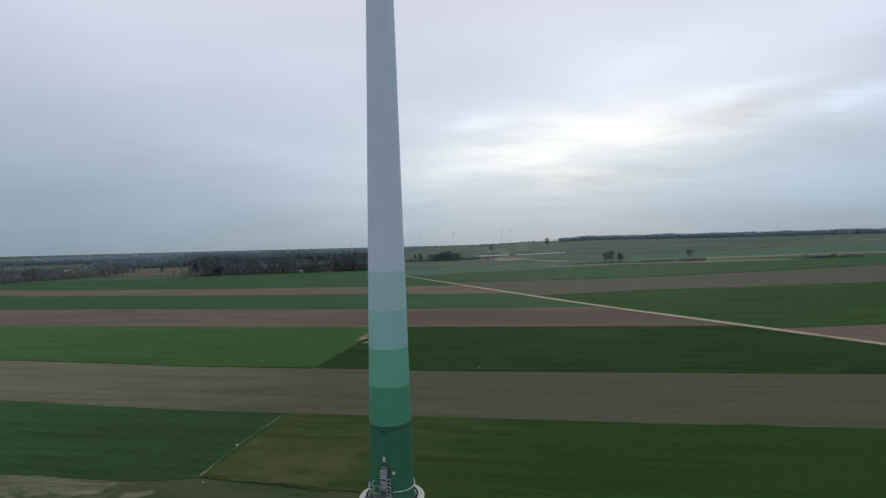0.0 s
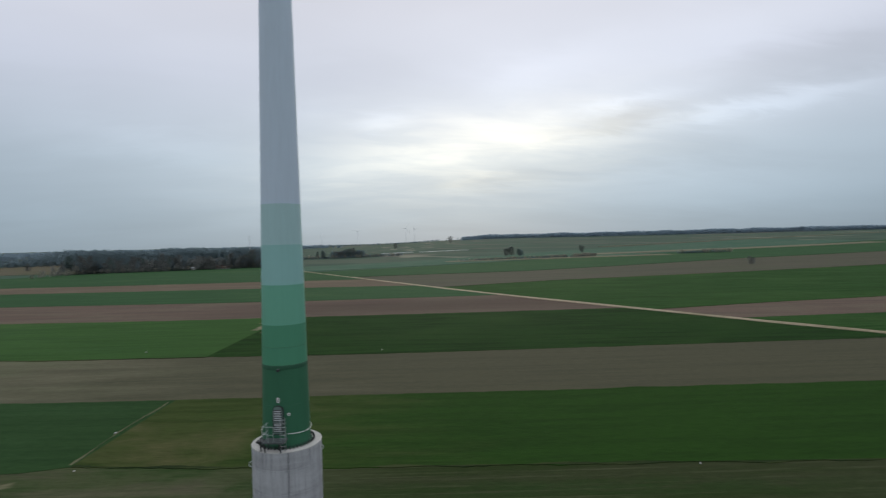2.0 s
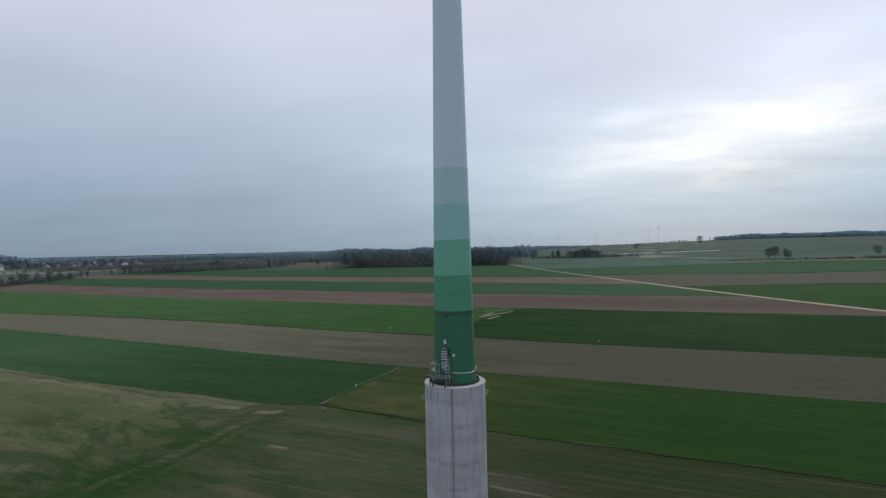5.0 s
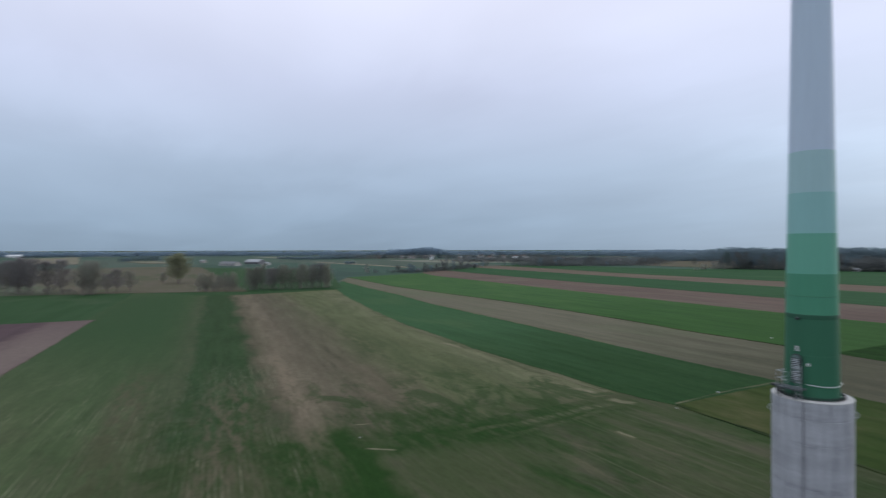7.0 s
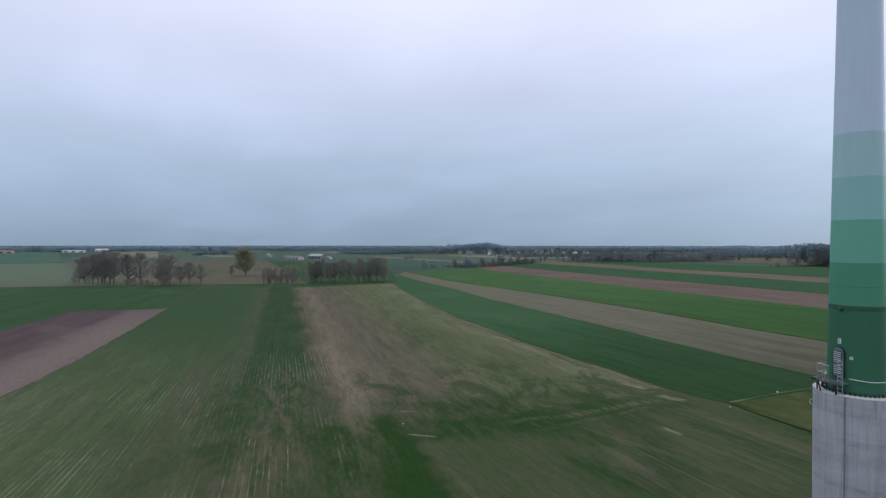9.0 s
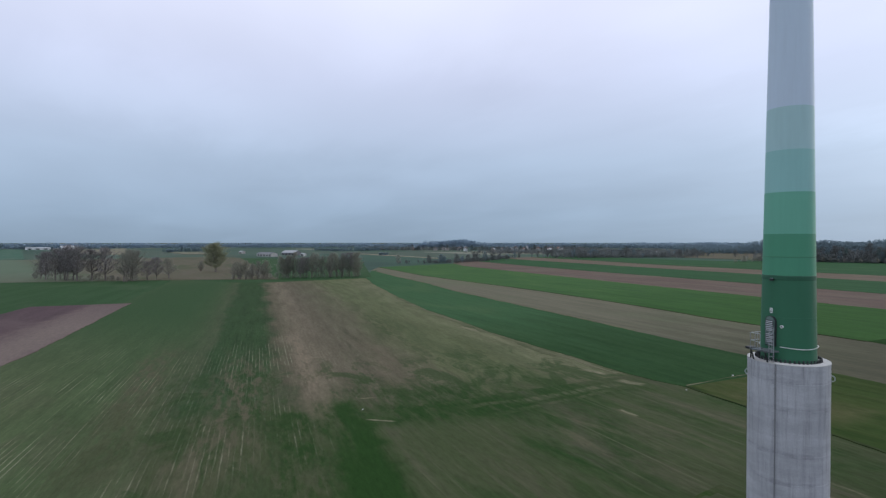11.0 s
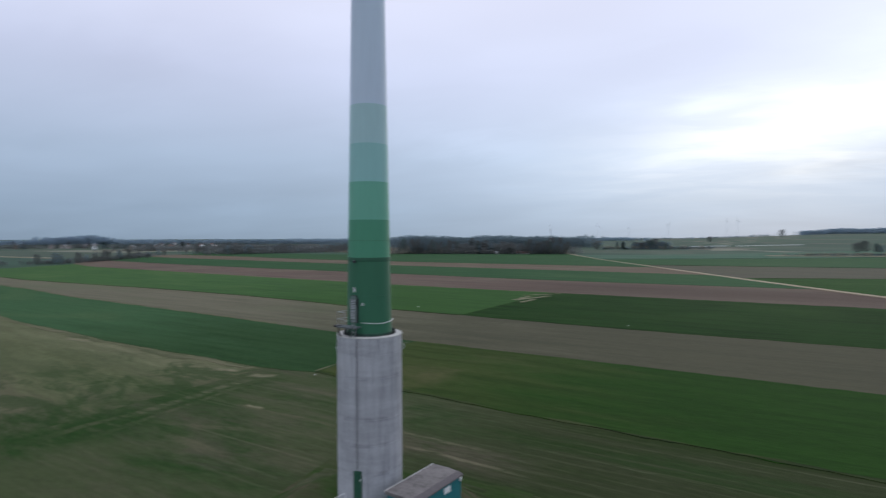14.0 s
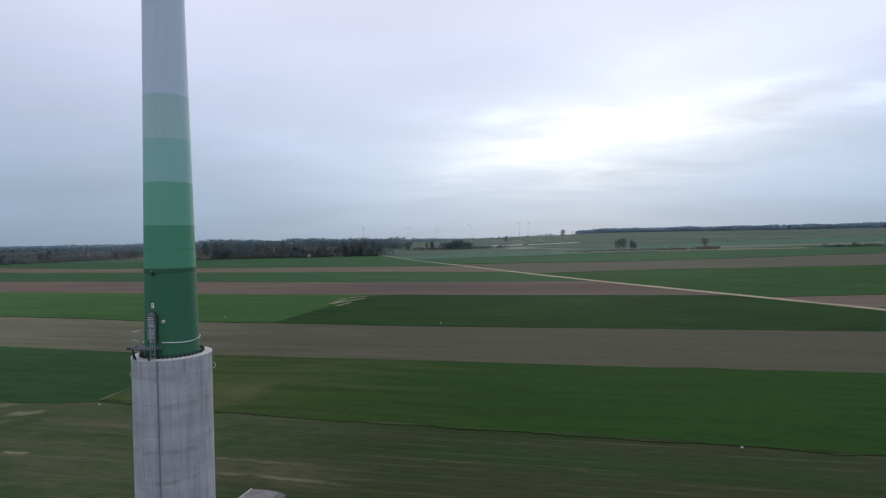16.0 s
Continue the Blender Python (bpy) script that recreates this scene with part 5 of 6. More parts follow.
def tree(name, seed, h, spread, limbs, twigs, leaves, leaf_size, crown_mat, label, category="tree", low=0.22, stems=1, group="", lean=0.5, bark=None):
    """A tapered, forking trunk with limbs, and a crown of twigs and small leaves, with gaps."""
    rng = random.Random(seed)
    VT, FT, VC, FC = [], [], [], []
    for s in range(stems):
        base = Vector((rng.uniform(-1, 1), rng.uniform(-1, 1), 0)) * (0.0 if stems == 1 else 0.06 * h)
        tilt = Vector((rng.uniform(-1, 1), rng.uniform(-1, 1), 0)) * 0.05 * h * lean * (1 if stems == 1 else 3)
        hs = h * (1 if s == 0 else rng.uniform(0.72, 0.97))
        n = 8
        axis = [base + tilt * (i / n) ** 1.3 + Vector((rng.uniform(-1, 1), rng.uniform(-1, 1), 0)) * 0.008 * h + Vector((0, 0, hs * 0.94 * i / n)) for i in range(n + 1)]
        axis[0].z = -0.3
        r0 = 0.017 * h / stems ** 0.4
        for i in range(n):
            prism(VT, FT, axis[i], axis[i + 1], r0 * (1 - 0.93 * i / n), r0 * (1 - 0.93 * (i + 1) / n), 7)
        for k in range(limbs // stems):
            f = low + (0.97 - low) * (k + rng.random()) / (limbs // stems)
            i = min(n - 1, int(f * n))
            p = axis[i].lerp(axis[i + 1], f * n - i)
            a = k * 2.4 + rng.uniform(-0.5, 0.5)
            shape = math.sin(math.pi * min(1, (f - low) / (1 - low) * 0.80 + 0.22)) ** 0.7
            ln = spread * h * shape * rng.uniform(0.65, 1.15)
            el = radians(rng.uniform(12, 40) + 24 * f)
            d = Vector((math.cos(a) * math.cos(el), math.sin(a) * math.cos(el), math.sin(el)))
            mid = p + d * ln * 0.5
            end = mid + (d + Vector((0, 0, 0.35))).normalized() * ln * 0.5
            rl = r0 * (1 - 0.9 * f) * 0.55
            prism(VT, FT, p, mid, rl, rl * 0.6, 5)
            prism(VT, FT, mid, end, rl * 0.6, rl * 0.2, 4)
            for t in range(twigs):
                g = rng.uniform(0.2, 1.0)
                q = p.lerp(mid, g * 2) if g < 0.5 else mid.lerp(end, g * 2 - 1)
                d2 = (d + Vector((rng.gauss(0, 0.6), rng.gauss(0, 0.6), rng.uniform(0.0, 0.8)))).normalized()
                tl = h * rng.uniform(0.05, 0.13)
                e2 = q + d2 * tl
                prism(VC, FC, q, e2, 0.0022 * h, 0.0012 * h, 3)
                for w in range(3):
                    d3 = (d2 + Vector((rng.gauss(0, 0.6), rng.gauss(0, 0.6), rng.gauss(0.15, 0.5)))).normalized()
                    s0 = q.lerp(e2, rng.uniform(0.3, 1))
                    prism(VC, FC, s0, s0 + d3 * tl * rng.uniform(0.35, 0.75), 0.0013 * h, 0.0006 * h, 3)
                for w in range(leaves):
                    leaf_at(VC, FC, q.lerp(e2, rng.uniform(0.2, 1.3)) + Vector((rng.gauss(0, 1), rng.gauss(0, 1), rng.gauss(0, 1))) * 0.02 * h, leaf_size * rng.uniform(0.6, 1.3), rng)
    ob = holder(name, pose(0, 0, -500), label, category, group)
    for nm, V, F, mt in (("trunk", VT, FT, bark or M_bark), ("crown", VC, FC, crown_mat)):
        c = new(nm, mesh_of(nm, V, F, mt))
        c.parent = ob
    return ob


def plant(kind, x, y, s=1.0, turn=0.0, wide=1.0):
    return copy_thing(kind, pose(x, y, terrain(x, y) + 0.05, 0, 0, turn) @ Matrix.Diagonal((s * wide, s * wide, s, 1)))


def first(kind, x, y, s=1.0, turn=0.0):
    kind.matrix_world = pose(x, y, terrain(x, y) + 0.05, 0, 0, turn) @ Matrix.Diagonal((s, s, s, 1))


alder_a = tree("bare_tree", 11, 20, 0.34, 60, 13, 1, 0.38, M_twig, "tall bare brown tree at a meadow's edge", group="bare trees in a row", low=0.16)
alder_b = tree("bare_tree", 12, 20, 0.30, 58, 12, 1, 0.38, M_twig, "tall slender bare tree with brown twigs", group="bare trees in a row", low=0.18, stems=2)
alder_c = tree("bare_tree", 13, 18, 0.36, 54, 12, 2, 0.38, M_bud, "bare multi-stemmed tree with first buds", group="bare trees in a row", low=0.16, stems=3)
willow = tree("budding_tree", 21, 21, 0.44, 78, 11, 12, 0.50, M_leaf, "round yellow-green budding tree in a meadow", low=0.12, stems=3)
shrub_a = tree("thorn_bush", 31, 5.5, 0.48, 26, 7, 4, 0.30, M_bud, "low dense thorn bush with buds", "bush", low=0.05, stems=4, group="thorn bushes")
shrub_b = tree("small_tree", 32, 9, 0.30, 26, 8, 4, 0.36, M_bud, "small dark budding field tree", low=0.12, stems=2)
conifer = tree("dark_spruce", 33, 17, 0.20, 46, 9, 6, 0.55, M_pine, "dark evergreen tree in a bare wood", low=0.08, group="dark evergreens")

# far tree kinds: twigs and trunks wear the haze-greyed wood colours
wood_a = tree("wood_tree", 41, 20, 0.32, 46, 10, 3, 0.55, M_wood, "bare grey woodland tree", group="trees of the bare wood", low=0.14, bark=M_wood)
wood_b = tree("wood_tree", 42, 19, 0.36, 46, 10, 3, 0.55, M_wood, "broad bare grey woodland tree", group="trees of the bare wood", low=0.10, stems=2, bark=M_wood)
wood_c = tree("wood_tree", 43, 18, 0.30, 44, 10, 4, 0.55, M_hedge, "slim dark grey woodland tree", group="trees of the bare wood", low=0.10, stems=3, bark=M_hedge)
# row of bare trees by the meadow
rs = random.Random(17)
first(alder_a, -378, -47, 1.05, 20)
first(alder_b, -371, -35, 0.95, 60)
first(alder_c, -355, -16, 1.06, 110)
for k, x, y, s, t in ((alder_c, -409, -61, 0.62, 40), (alder_a, -384, -53, 0.9, 150), (alder_a, -367, -28, 0.93, 200), (alder_b, -374, -42, 1.08, 250),
                      (alder_c, -349, -19, 0.9, 70), (alder_a, -380, -44, 0.85, 30), (alder_b, -360, -6, 0.6, 140), (alder_a, -390, -58, 0.8, 210), (alder_c, -352, -14, 0.98, 10), (alder_b, -362, -1, 0.72, 90), (alder_c, -366, 6, 0.66, 200), (alder_b, -385, -49, 1.0, 300)):
    plant(k, x, y, s, t, 1.3)
first(willow, -427, 46, 1.0)
willow.matrix_world = willow.matrix_world @ Matrix.Diagonal((1.32, 1.32, 1.04, 1))
plant(alder_c, -430, 36, 0.45, 30)
for i in range(20):
    f = i / 19
    plant(shrub_a, -412 + 62 * f + rs.gauss(0, 1.5), -63 + 50 * f + rs.gauss(0, 2.5), rs.uniform(0.45, 0.85), rs.uniform(0, 360), 1.5)
# hedgerow of slender trees
rs = random.Random(8)
for i in range(28):
    f = i / 27
    x, y = -336 + 20 * f + rs.uniform(-2.5, 2.5), 38 + 76 * f + rs.uniform(-1.5, 1.5)
    if 0.29 < f < 0.35:
        continue
    plant(rs.choice((alder_b, alder_c, alder_c, alder_c)), x, y, rs.uniform(0.62, 0.78) * (1.12 if f > 0.36 else 0.82), rs.uniform(0, 360), rs.uniform(0.85, 1.1))
first(shrub_a, -331, 47, 1.0)
for i in range(22):
    f = i / 21
    plant(shrub_a, -335 + 20 * f + rs.uniform(-2, 2), 38 + 76 * f, rs.uniform(0.5, 0.9), rs.uniform(0, 360), 1.2)
# garden row towards the village
first(shrub_b, -478, 234, 1.15, 10)
for x, y, s in ((-462, 262, 0.8), (-455, 272, 0.95), (-460, 280, 0.75), (-452, 290, 0.9), (-470, 310, 0.7), (-480, 325, 0.8), (-490, 342, 0.9), (-497, 352, 0.95), (-500, 366, 1.0),
                (-503, 380, 1.0), (-505, 392, 0.8), (-545, 440, 0.6), (-549, 456, 0.8), (-556, 470, 0.7), (-495, 395, 0.6)):
    plant(rs.choice((wood_b, wood_c)), x, y, 0.62 * s, rs.uniform(0, 360), 1.2)
# the wood behind the fields
first(conifer, -150, 705, 1.0)
kinds = (wood_a, wood_b, wood_c, wood_a, wood_c, wood_b, wood_b, conifer)
first(wood_a, -300, 660, 0.9)
first(wood_b, -286, 664, 0.8, 40)
first(wood_c, -272, 668, 0.9, 80)
for i in range(150):
    f = rs.random()
    x = -318 + 225 * f
    y = 648 + 52 * f + abs(rs.gauss(0, 28))
    s = rs.choice((0.7, 0.8, 0.9, 1.0, 1.2)) * rs.uniform(0.85, 1.05)
    plant(rs.choice(kinds), x, y, s, rs.uniform(0, 360), rs.uniform(0.75, 1.2))
for i in range(34):
    f = i / 33
    plant(shrub_a, -318 + 225 * f, 642 + 56 * f + rs.uniform(-2, 4), rs.uniform(0.5, 1.1), rs.uniform(0, 360), 1.3)
# scattered bare trees round the cottages
for i in range(64):
    f = rs.random()
    x, y = -545 + 60 * f + rs.gauss(0, 22), 550 + 250 * f + rs.gauss(0, 12)
    plant(rs.choice((wood_a, wood_b, wood_c, wood_b)), x, y, rs.uniform(0.4, 0.85), rs.uniform(0, 360), rs.uniform(1.1, 1.6))
for i in range(16):
    f = i / 15
    plant(rs.choice((shrub_a, shrub_a, shrub_b)), -312 + 14 * f + rs.gauss(0, 2), 575 + 88 * f, rs.uniform(0.5, 1.0), rs.uniform(0, 360), 1.5)
# trees among the village houses
for i in range(84):
    f = rs.random()
    plant(rs.choice((wood_a, wood_b, wood_c, wood_c, conifer)), -1150 + 260 * f + rs.gauss(0, 22), 640 + 390 * f + rs.gauss(0, 22), rs.uniform(0.35, 0.8), rs.uniform(0, 360), rs.uniform(1.0, 1.5))
# single trees towards the hill
for k, x, y, s in ((wood_b, 246, 767, 0.95), (wood_a, 253, 766, 0.85), (conifer, 266, 768, 0.72), (wood_c, 270, 768, 0.6), (wood_b, 380, 414, 0.55), (wood_a, 328, 1660, 1.3), (wood_b, -78, 930, 1.3), (wood_a, -150, 900, 1.2),
                   (wood_b, 390, 812, 0.85), (wood_b, 870, 700, 0.7), (conifer, -40, 1010, 0.9), (wood_b, -8, 1020, 0.95), (conifer, 8, 1030, 1.0), (wood_a, 16, 1035, 1.05), (wood_b, 30, 1040, 0.8),
                   (wood_a, 150, 1600, 1.0)):
    plant(k, x, y, s, rs.uniform(0, 360), 1.6)
for i in range(120):
    f = rs.random() ** 0.8
    plant(shrub_a, 160 + 200 * f + rs.gauss(0, 4), 688 + 16 * f + rs.gauss(0, 4), rs.uniform(0.35, 0.6) + 0.55 * f * rs.random(), rs.uniform(0, 360), 2.0)
for i in range(14):
    f = rs.random()
    plant(shrub_a, 490 + 75 * f, 690 - 15 * f + rs.gauss(0, 5), rs.uniform(0.8, 1.25), rs.uniform(0, 360), 2.0)
for i in range(16):
    plant(rs.choice((wood_c, conifer, wood_a)), 6 + rs.gauss(0, 26), 1035 + rs.gauss(0, 9), rs.uniform(0.6, 1.05), rs.uniform(0, 360), 1.2)
for i in range(46):
    f = rs.random()
    plant(shrub_a, -80 + 190 * f, 1000 + 40 * f + rs.gauss(0, 4), rs.uniform(0.7, 1.3), rs.uniform(0, 360), 1.5)


def woodland(name, line, depth, height, count, label, material=None, seed=1, clump=2.4, low=0.55):
    """A far wood: very many small twig clumps with an uneven top."""
    rng = random.Random(seed)
    V, F = [], []
    pts = along(line, 60)
    for i in range(count):
        p = pts[rng.randrange(60)].lerp(pts[rng.randrange(60)], 0.0)
        k = rng.random() * 59.99
        p = pts[int(k)].lerp(pts[int(k) + 1], k % 1)
        x, y = p.x + rng.uniform(-1, 1) * depth, p.y + rng.uniform(-1, 1) * depth
        h = height * rng.uniform(low, 1.0) * (0.82 + 0.36 * noise.noise((x * 0.013, y * 0.013, seed)))
        z = terrain(x, y)
        prism(V, F, Vector((x, y, z - 0.5)), Vector((x, y, z + h * 0.8)), 0.22, 0.08, 3)
        r = h * rng.uniform(0.16, 0.28)
        for j in range(26):
            t = rng.uniform(0.12, 1.0)
            w = r * math.sin(math.pi * min(1, 0.15 + 0.8 * t)) ** 0.6
            a = rng.uniform(0, 6.3)
            q = Vector((x + w * math.cos(a) * rng.random() ** 0.5, y + w * math.sin(a) * rng.random() ** 0.5, z + h * t))
            leaf_at(V, F, q, clump * rng.uniform(0.6, 1.3), rng)
    return thing(name, V, F, material or M_farwood, label=label, category="woodland", kind="stuff")


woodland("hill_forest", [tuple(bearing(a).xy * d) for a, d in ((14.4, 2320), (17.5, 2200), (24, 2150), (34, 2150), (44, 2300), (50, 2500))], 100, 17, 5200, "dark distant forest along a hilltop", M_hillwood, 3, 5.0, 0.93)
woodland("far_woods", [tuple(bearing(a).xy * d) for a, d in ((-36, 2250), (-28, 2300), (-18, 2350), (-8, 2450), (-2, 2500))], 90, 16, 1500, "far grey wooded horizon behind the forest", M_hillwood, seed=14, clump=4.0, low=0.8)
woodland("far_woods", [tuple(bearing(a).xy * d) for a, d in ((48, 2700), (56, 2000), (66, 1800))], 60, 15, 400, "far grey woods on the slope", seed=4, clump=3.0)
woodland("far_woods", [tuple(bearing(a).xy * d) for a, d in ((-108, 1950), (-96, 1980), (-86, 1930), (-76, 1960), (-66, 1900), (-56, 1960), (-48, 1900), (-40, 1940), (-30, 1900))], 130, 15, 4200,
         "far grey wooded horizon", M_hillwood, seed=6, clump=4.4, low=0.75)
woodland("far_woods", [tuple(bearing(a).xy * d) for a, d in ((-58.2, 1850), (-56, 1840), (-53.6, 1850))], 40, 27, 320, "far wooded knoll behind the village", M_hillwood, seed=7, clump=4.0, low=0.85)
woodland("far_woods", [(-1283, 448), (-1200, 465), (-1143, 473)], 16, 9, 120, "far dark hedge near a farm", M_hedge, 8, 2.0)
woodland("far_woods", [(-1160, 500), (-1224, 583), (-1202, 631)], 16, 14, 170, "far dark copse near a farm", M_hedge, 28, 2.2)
woodland("far_scrub", [(-1300, 560), (-1150, 700), (-1010, 880), (-900, 1040)], 60, 12, 520, "far grey scrub and gardens round the village", M_wood, 41, 2.2)
woodland("far_scrub", [(-800, 620), (-720, 760), (-640, 860)], 50, 11, 520, "grey bare scrub between village and wood", M_wood, 42, 1.8)
woodland("garden_hedge", [(-491, 242), (-470, 290), (-500, 360), (-560, 455)], 5, 6, 190, "dark garden hedge before pastures", M_wood, 43, 1.2)
woodland("dark_forest", [(-1300, 1250), (-1100, 1330), (-900, 1380), (-700, 1400)], 60, 14, 560, "forest behind the village, hazed blue-grey in its colour", M_farwood, 44, 3.4, 0.8)
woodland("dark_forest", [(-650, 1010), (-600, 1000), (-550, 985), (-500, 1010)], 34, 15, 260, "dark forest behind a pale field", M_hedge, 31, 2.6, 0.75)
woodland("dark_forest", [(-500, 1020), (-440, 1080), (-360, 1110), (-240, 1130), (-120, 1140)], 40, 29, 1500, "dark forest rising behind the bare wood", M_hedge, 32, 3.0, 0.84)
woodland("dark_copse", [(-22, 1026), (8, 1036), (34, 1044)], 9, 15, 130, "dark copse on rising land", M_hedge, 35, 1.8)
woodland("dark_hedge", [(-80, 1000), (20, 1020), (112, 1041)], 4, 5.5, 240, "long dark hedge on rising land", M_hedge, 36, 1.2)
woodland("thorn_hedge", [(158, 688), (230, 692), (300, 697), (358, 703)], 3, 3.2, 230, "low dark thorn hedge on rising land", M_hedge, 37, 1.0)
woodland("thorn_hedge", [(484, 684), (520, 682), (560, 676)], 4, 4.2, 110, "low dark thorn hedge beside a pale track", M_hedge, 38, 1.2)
woodland("bare_copse", [(-560, 545), (-500, 620), (-496, 712), (-504, 801)], 34, 12, 420, "grey bare scrub wood round cottages", M_wood, 33, 1.5)
woodland("bare_copse", [(-700, 720), (-640, 800), (-600, 880)], 40, 13, 420, "grey bare scrub wood beyond cottages", M_wood, 34, 1.8)
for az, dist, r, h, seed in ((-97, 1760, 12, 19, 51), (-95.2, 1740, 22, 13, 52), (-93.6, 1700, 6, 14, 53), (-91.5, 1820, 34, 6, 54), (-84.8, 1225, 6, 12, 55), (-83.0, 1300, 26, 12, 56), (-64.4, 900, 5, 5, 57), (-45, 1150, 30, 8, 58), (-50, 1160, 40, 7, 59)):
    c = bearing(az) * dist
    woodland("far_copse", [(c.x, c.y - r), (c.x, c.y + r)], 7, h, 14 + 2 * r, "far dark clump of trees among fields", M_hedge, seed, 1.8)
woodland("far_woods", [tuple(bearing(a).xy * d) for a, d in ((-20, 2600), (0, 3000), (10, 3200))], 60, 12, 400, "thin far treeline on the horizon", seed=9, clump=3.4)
woodland("bare_wood", [(-318, 668), (-250, 684), (-180, 698), (-98, 716)], 24, 17, 900, "dense bare grey wood behind the fields", M_wood, 21, 1.6)
woodland("wood_undergrowth", [(-320, 650), (-200, 676), (-92, 706)], 12, 7, 260, "grey undergrowth of a bare wood", M_wood, 10, 1.1)
woodland("wood_undergrowth", [(-545, 560), (-495, 640), (-440, 680)], 20, 5, 260, "grey undergrowth round cottages", M_wood, 11, 1.0)


# ---- village and farms ----
def house(x, y, w, d, h, turn, roof_mat, label, pitch=0.55, group="village houses", wall_mat=None, name="house", windows=3, base=0.0):
    z = terrain(x, y) + base
    ob = holder(name, pose(x, y, z, 0, 0, turn), label, "house" if name == "house" else "barn", group)
    b = bmesh.new()
    rh = d * 0.5 * pitch
    v0 = [b.verts.new(q) for q in ((-w / 2, -d / 2, -0.5), (w / 2, -d / 2, -0.5), (w / 2, d / 2, -0.5), (-w / 2, d / 2, -0.5), (-w / 2, -d / 2, h), (w / 2, -d / 2, h), (w / 2, d / 2, h), (-w / 2, d / 2, h),
                                   (-w / 2, 0, h + rh), (w / 2, 0, h + rh))]
    for f in ((0, 1, 5, 4), (2, 3, 7, 6), (1, 2, 6, 9, 5), (3, 0, 4, 8, 7), (4, 5, 9, 8), (6, 7, 8, 9)):
        b.faces.new([v0[i] for i in f])
    part("wall", b, wall_mat or M_wall, ob)
    b = bmesh.new()
    for sgn in (-1, 1):
        ang = math.atan2(rh, d / 2)
        ln = math.hypot(rh, d / 2) + 0.5
        block(b, (w + 0.8, ln, 0.22), Matrix.Translation((0, sgn * (d / 4 + 0.15), h + rh / 2 + 0.08)) @ Matrix.Rotation(-sgn * ang, 4, "X"))
    r = part("roof", b, roof_mat, ob)
    if name == "house":
        b = bmesh.new()
        block(b, (0.7, 0.7, 1.6), pose(w * 0.22, d * 0.08, h + rh + 0.3))
        part("chimney", b, M_tile_red, r)
    for i in range(windows):
        b = bmesh.new()
        block(b, (1.1 if name == "house" else w / windows * 0.45, 0.14, 1.3 if name == "house" else 2.4), pose((i + 0.5) / windows * w - w / 2, -d / 2 - 0.03, 1.7))
        part("window" if name == "house" else "opening", b, M_glass_dark, ob)
    return ob


for x, y, w, h, t, rf in ((-1109, 688, 12, 5, -40, 0), (-1092, 712, 14, 6, -35, 1), (-1082, 740, 11, 7, -50, 0), (-1070, 752, 10, 8, -30, 1), (-1120, 720, 14, 6, -42, 0),
                          (-1030, 835, 14, 5, -40, 0), (-1020, 850, 10, 6, -60, 1), (-1010, 866, 12, 6, -45, 0), (-1060, 905, 20, 7, -40, 2), (-1050, 935, 22, 8, -40, 0), (-985, 915, 12, 5, -35, 2),
                          (-1000, 890, 10, 5, -55, 0), (-960, 960, 14, 6, -30, 2), (-930, 1000, 14, 6, -40, 0), (-1150, 650, 10, 6, -30, 1), (-600, 640, 9, 3.5, -40, 0), (-586, 652, 12, 3, -35, 1),
                          (-150, 690, 16, 1.8, 12, 3), (-184, 678, 4, 1.6, 20, 1), (-330, 700, 10, 4, 0, 2), (-700, 800, 12, 5, -20, 2), (-560, 780, 12, 5, -10, 0)):
    house(x, y, w, 8.5, h, t, (M_tile_grey, M_white_roof, M_tile_red, M_tile_dull)[rf], ("pale plastered village house with a grey roof", "white village house with a light roof", "village house with a red tiled roof", "low shed with a dull red roof by the wood")[rf])
for x, y, w, d, h, t, rf, wl_m in ((-949, 741, 14, 8, 5, -50, 1, M_wall), (-925, 775, 16, 9, 4.5, -48, 0, M_wall), (-915, 800, 22, 10, 6, -44, 2, M_wall), (-898, 830, 26, 11, 4.5, -46, 1, M_wall), (-880, 850, 18, 10, 6, -40, 2, M_film),
                                    (-862, 870, 14, 9, 5, -52, 0, M_wall), (-1000, 700, 12, 8, 5, -40, 1, M_film), (-566, 622, 14, 7, 2.6, -42, 1, M_wall), (-158, 706, 5, 4, 2.4, 10, 1, M_film), (-166, 704, 4, 4, 2.0, 25, 1, M_film)):
    house(x, y, w, d, h, t, (M_tile_grey, M_white_roof, M_tile_red)[rf], ("pale village house with a grey roof", "white village building with a light roof", "village house with a bright red tiled roof")[rf], wall_mat=wl_m)
house(-850, 205, 42, 11, 4.2, -75 + 90, M_tile_grey, "long low pale barn with dark openings", 0.35, "farm barns", name="barn", windows=5)
house(-905, 262, 36, 15, 4.2, -72 + 90, M_white_roof, "barn with a broad light grey metal roof", 0.5, "farm barns", name="barn", windows=4, wall_mat=M_tile_grey)
house(-845, 262, 8, 6, 3, 20, M_white_roof, "small white farm shed", 0.4, "farm barns", name="barn", windows=1)
house(-1042, 213, 10, 8, 4, 15, M_white_roof, "small white farm shed", 0.4, "farm barns", name="barn", windows=1)
house(-1790, -68, 30, 18, 6, 88, M_film, "far white industrial hall", 0.2, "far halls", name="barn", windows=3, wall_mat=M_film)
house(-1690, -128, 50, 12, 3.6, 86, M_white_roof, "far long white greenhouse", 0.3, "far halls", name="barn", windows=3, wall_mat=M_film)
house(-1640, -268, 44, 12, 3.5, 84, M_tile_red, "far farmhouse with a reddish roof", 0.5, "far halls", name="barn", windows=3)


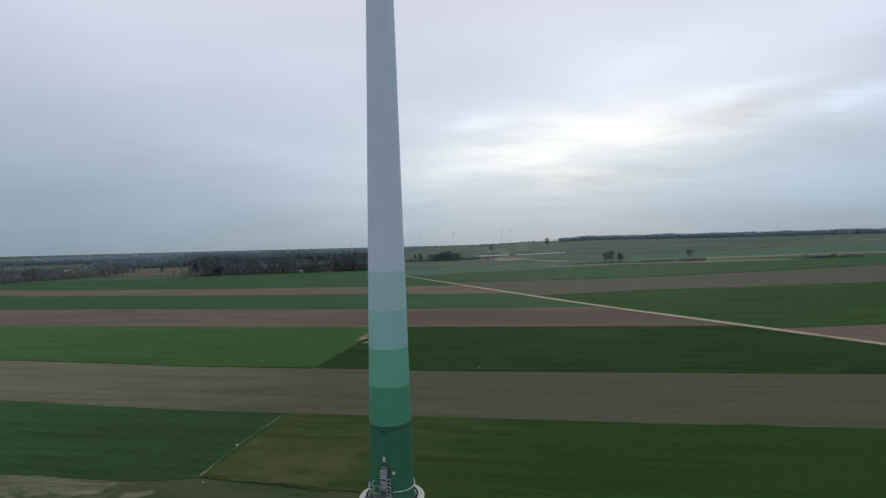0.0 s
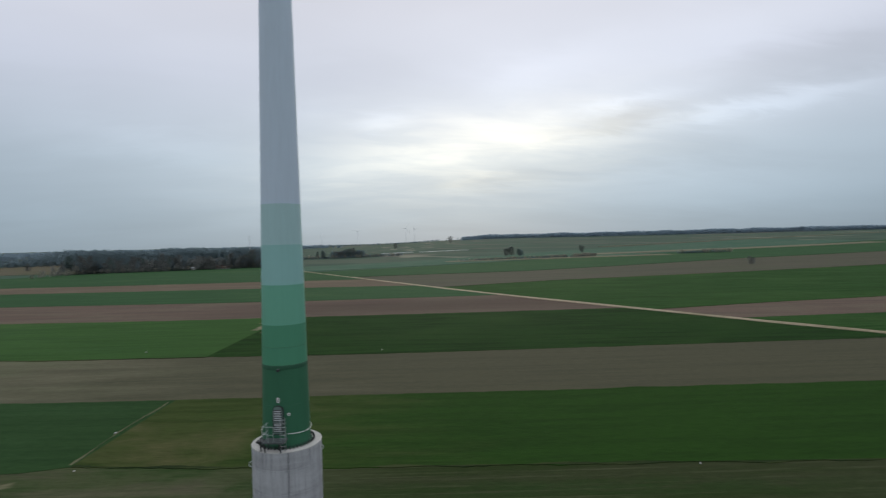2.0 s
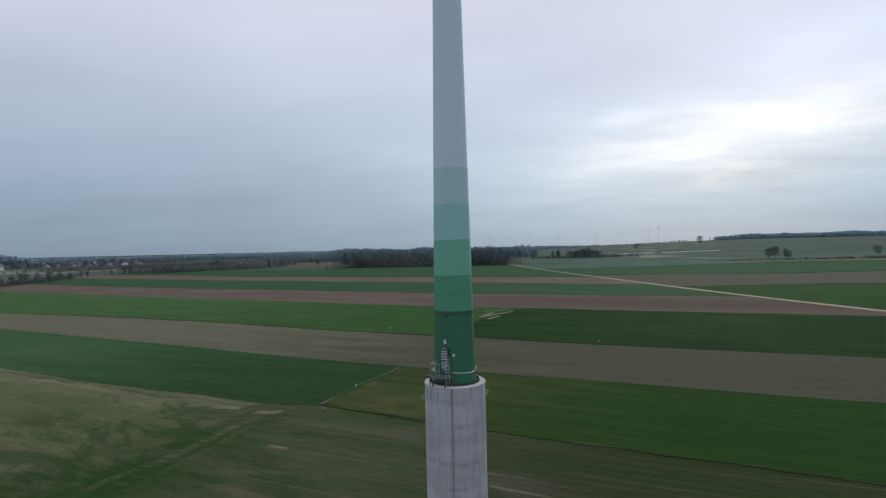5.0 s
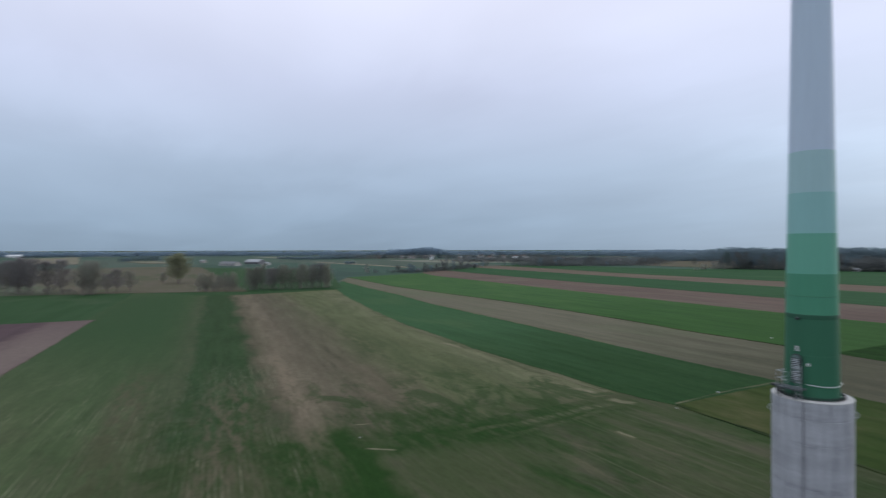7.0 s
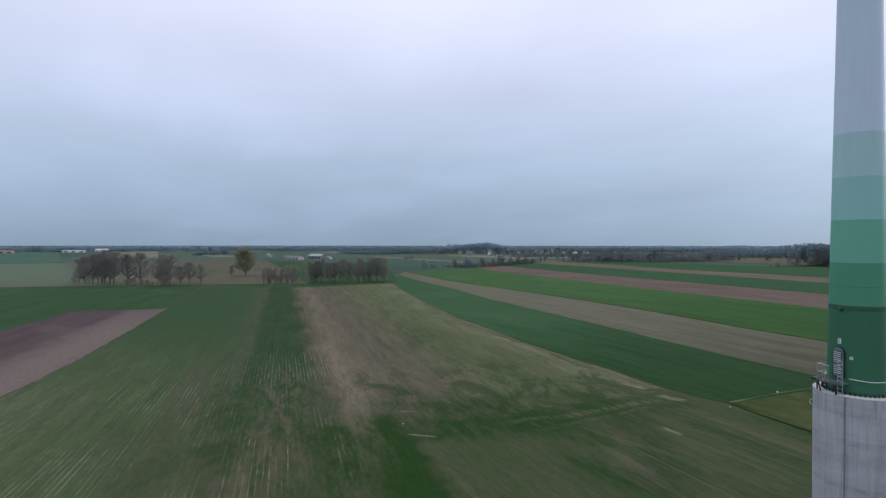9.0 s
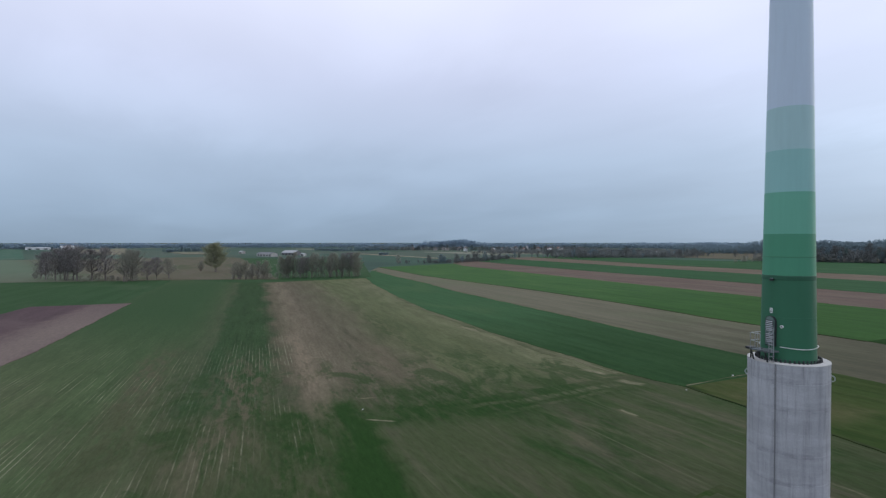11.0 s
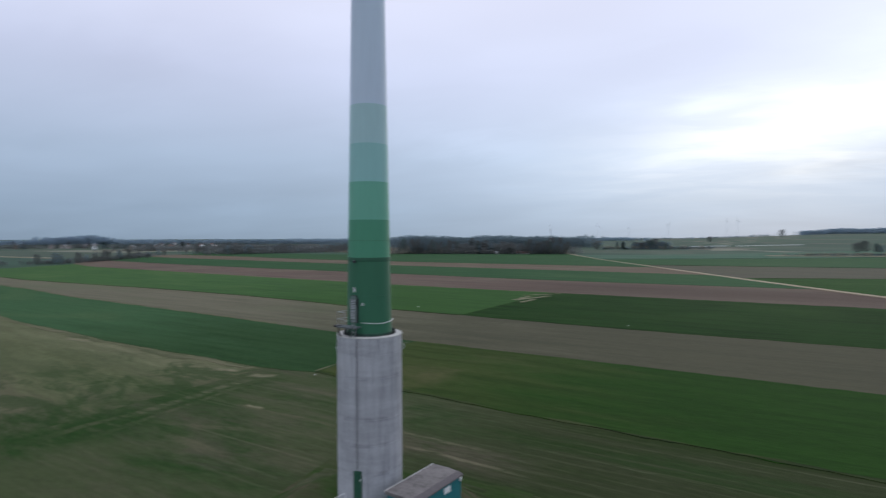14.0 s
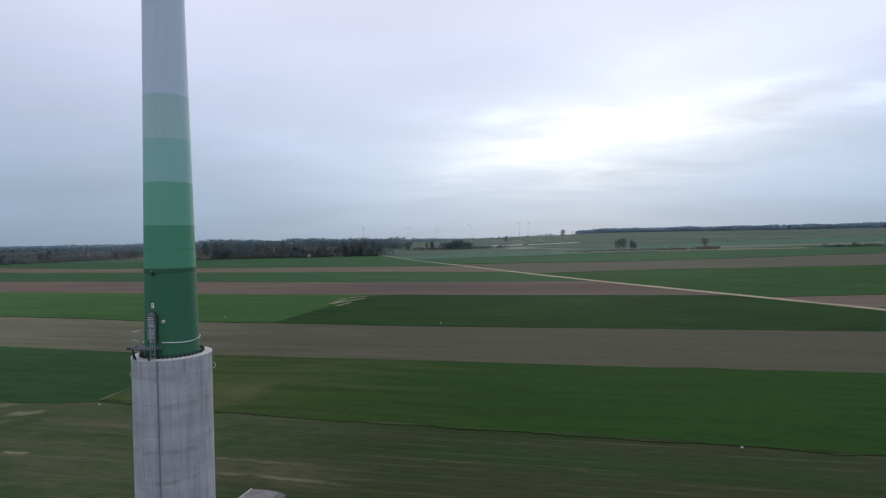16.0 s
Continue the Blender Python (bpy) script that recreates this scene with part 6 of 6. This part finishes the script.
# ---- far wind turbines and masts ----
def turbine(x, y, hub, turn, spin):
    z = terrain(x, y)
    ob = holder("far_wind_turbine", pose(x, y, z, 0, 0, turn), "distant white three-bladed wind turbine", "wind turbine", "far wind turbines")
    b = bmesh.new()
    rod(b, (0, 0, -1), (0, 0, hub), 0.9, 10, 0.5)
    part("tower", b, M_far_white, ob, smooth=True)
    b = bmesh.new()
    block(b, (3.2, 8, 3.4), pose(0, -1, hub + 1), 0.5)
    nac = part("nacelle", b, M_far_white, ob)
    b = bmesh.new()
    rod(b, (0, -5, hub + 1), (0, -7.2, hub + 1), 1.4, 10, 0.5)
    part("hub", b, M_far_white, nac)
    for i in range(3):
        a = radians(spin + 120 * i)
        b = bmesh.new()
        e = Vector((math.sin(a), 0, math.cos(a)))
        c = Vector((0, -6, hub + 1))
        rod(b, c, c + e * 9, 0.4, 6, 0.7)
        rod(b, c + e * 9, c + e * 36, 0.7, 6, 0.15)
        part("blade", b, M_far_white, nac)
    return ob


for az, d, hub, t, sp in ((-5.5, 3600, 85, 30, 10), (1.2, 3500, 85, 20, 50), (6.3, 3300, 90, 15, 25), (7.2, 3400, 85, 40, 80), (-2.5, 4200, 80, 10, 0)):
    p = bearing(az) * d
    turbine(p.x, p.y, hub, t, sp)


def mast(x, y, h):
    z = terrain(x, y)
    ob = holder("lattice_mast", pose(x, y, z), "thin grey lattice radio mast behind the wood", "mast")
    for i in range(3):
        a = radians(120 * i)
        b = bmesh.new()
        rod(b, (1.4 * math.cos(a), 1.4 * math.sin(a), -0.5), (0.5 * math.cos(a), 0.5 * math.sin(a), h), 0.12, 5)
        part("leg", b, M_far_white, ob)
    n = int(h / 3)
    for k in range(n):
        b = bmesh.new()
        for i in range(3):
            a0, a1 = radians(120 * i), radians(120 * (i + 1))
            r0, r1 = 1.4 - 0.9 * k / n, 1.4 - 0.9 * (k + 1) / n
            rod(b, (r0 * math.cos(a0), r0 * math.sin(a0), h * k / n), (r1 * math.cos(a1), r1 * math.sin(a1), h * (k + 1) / n), 0.05, 4)
        part("brace", b, M_far_white, ob)


mast(-170, 1000, 46)
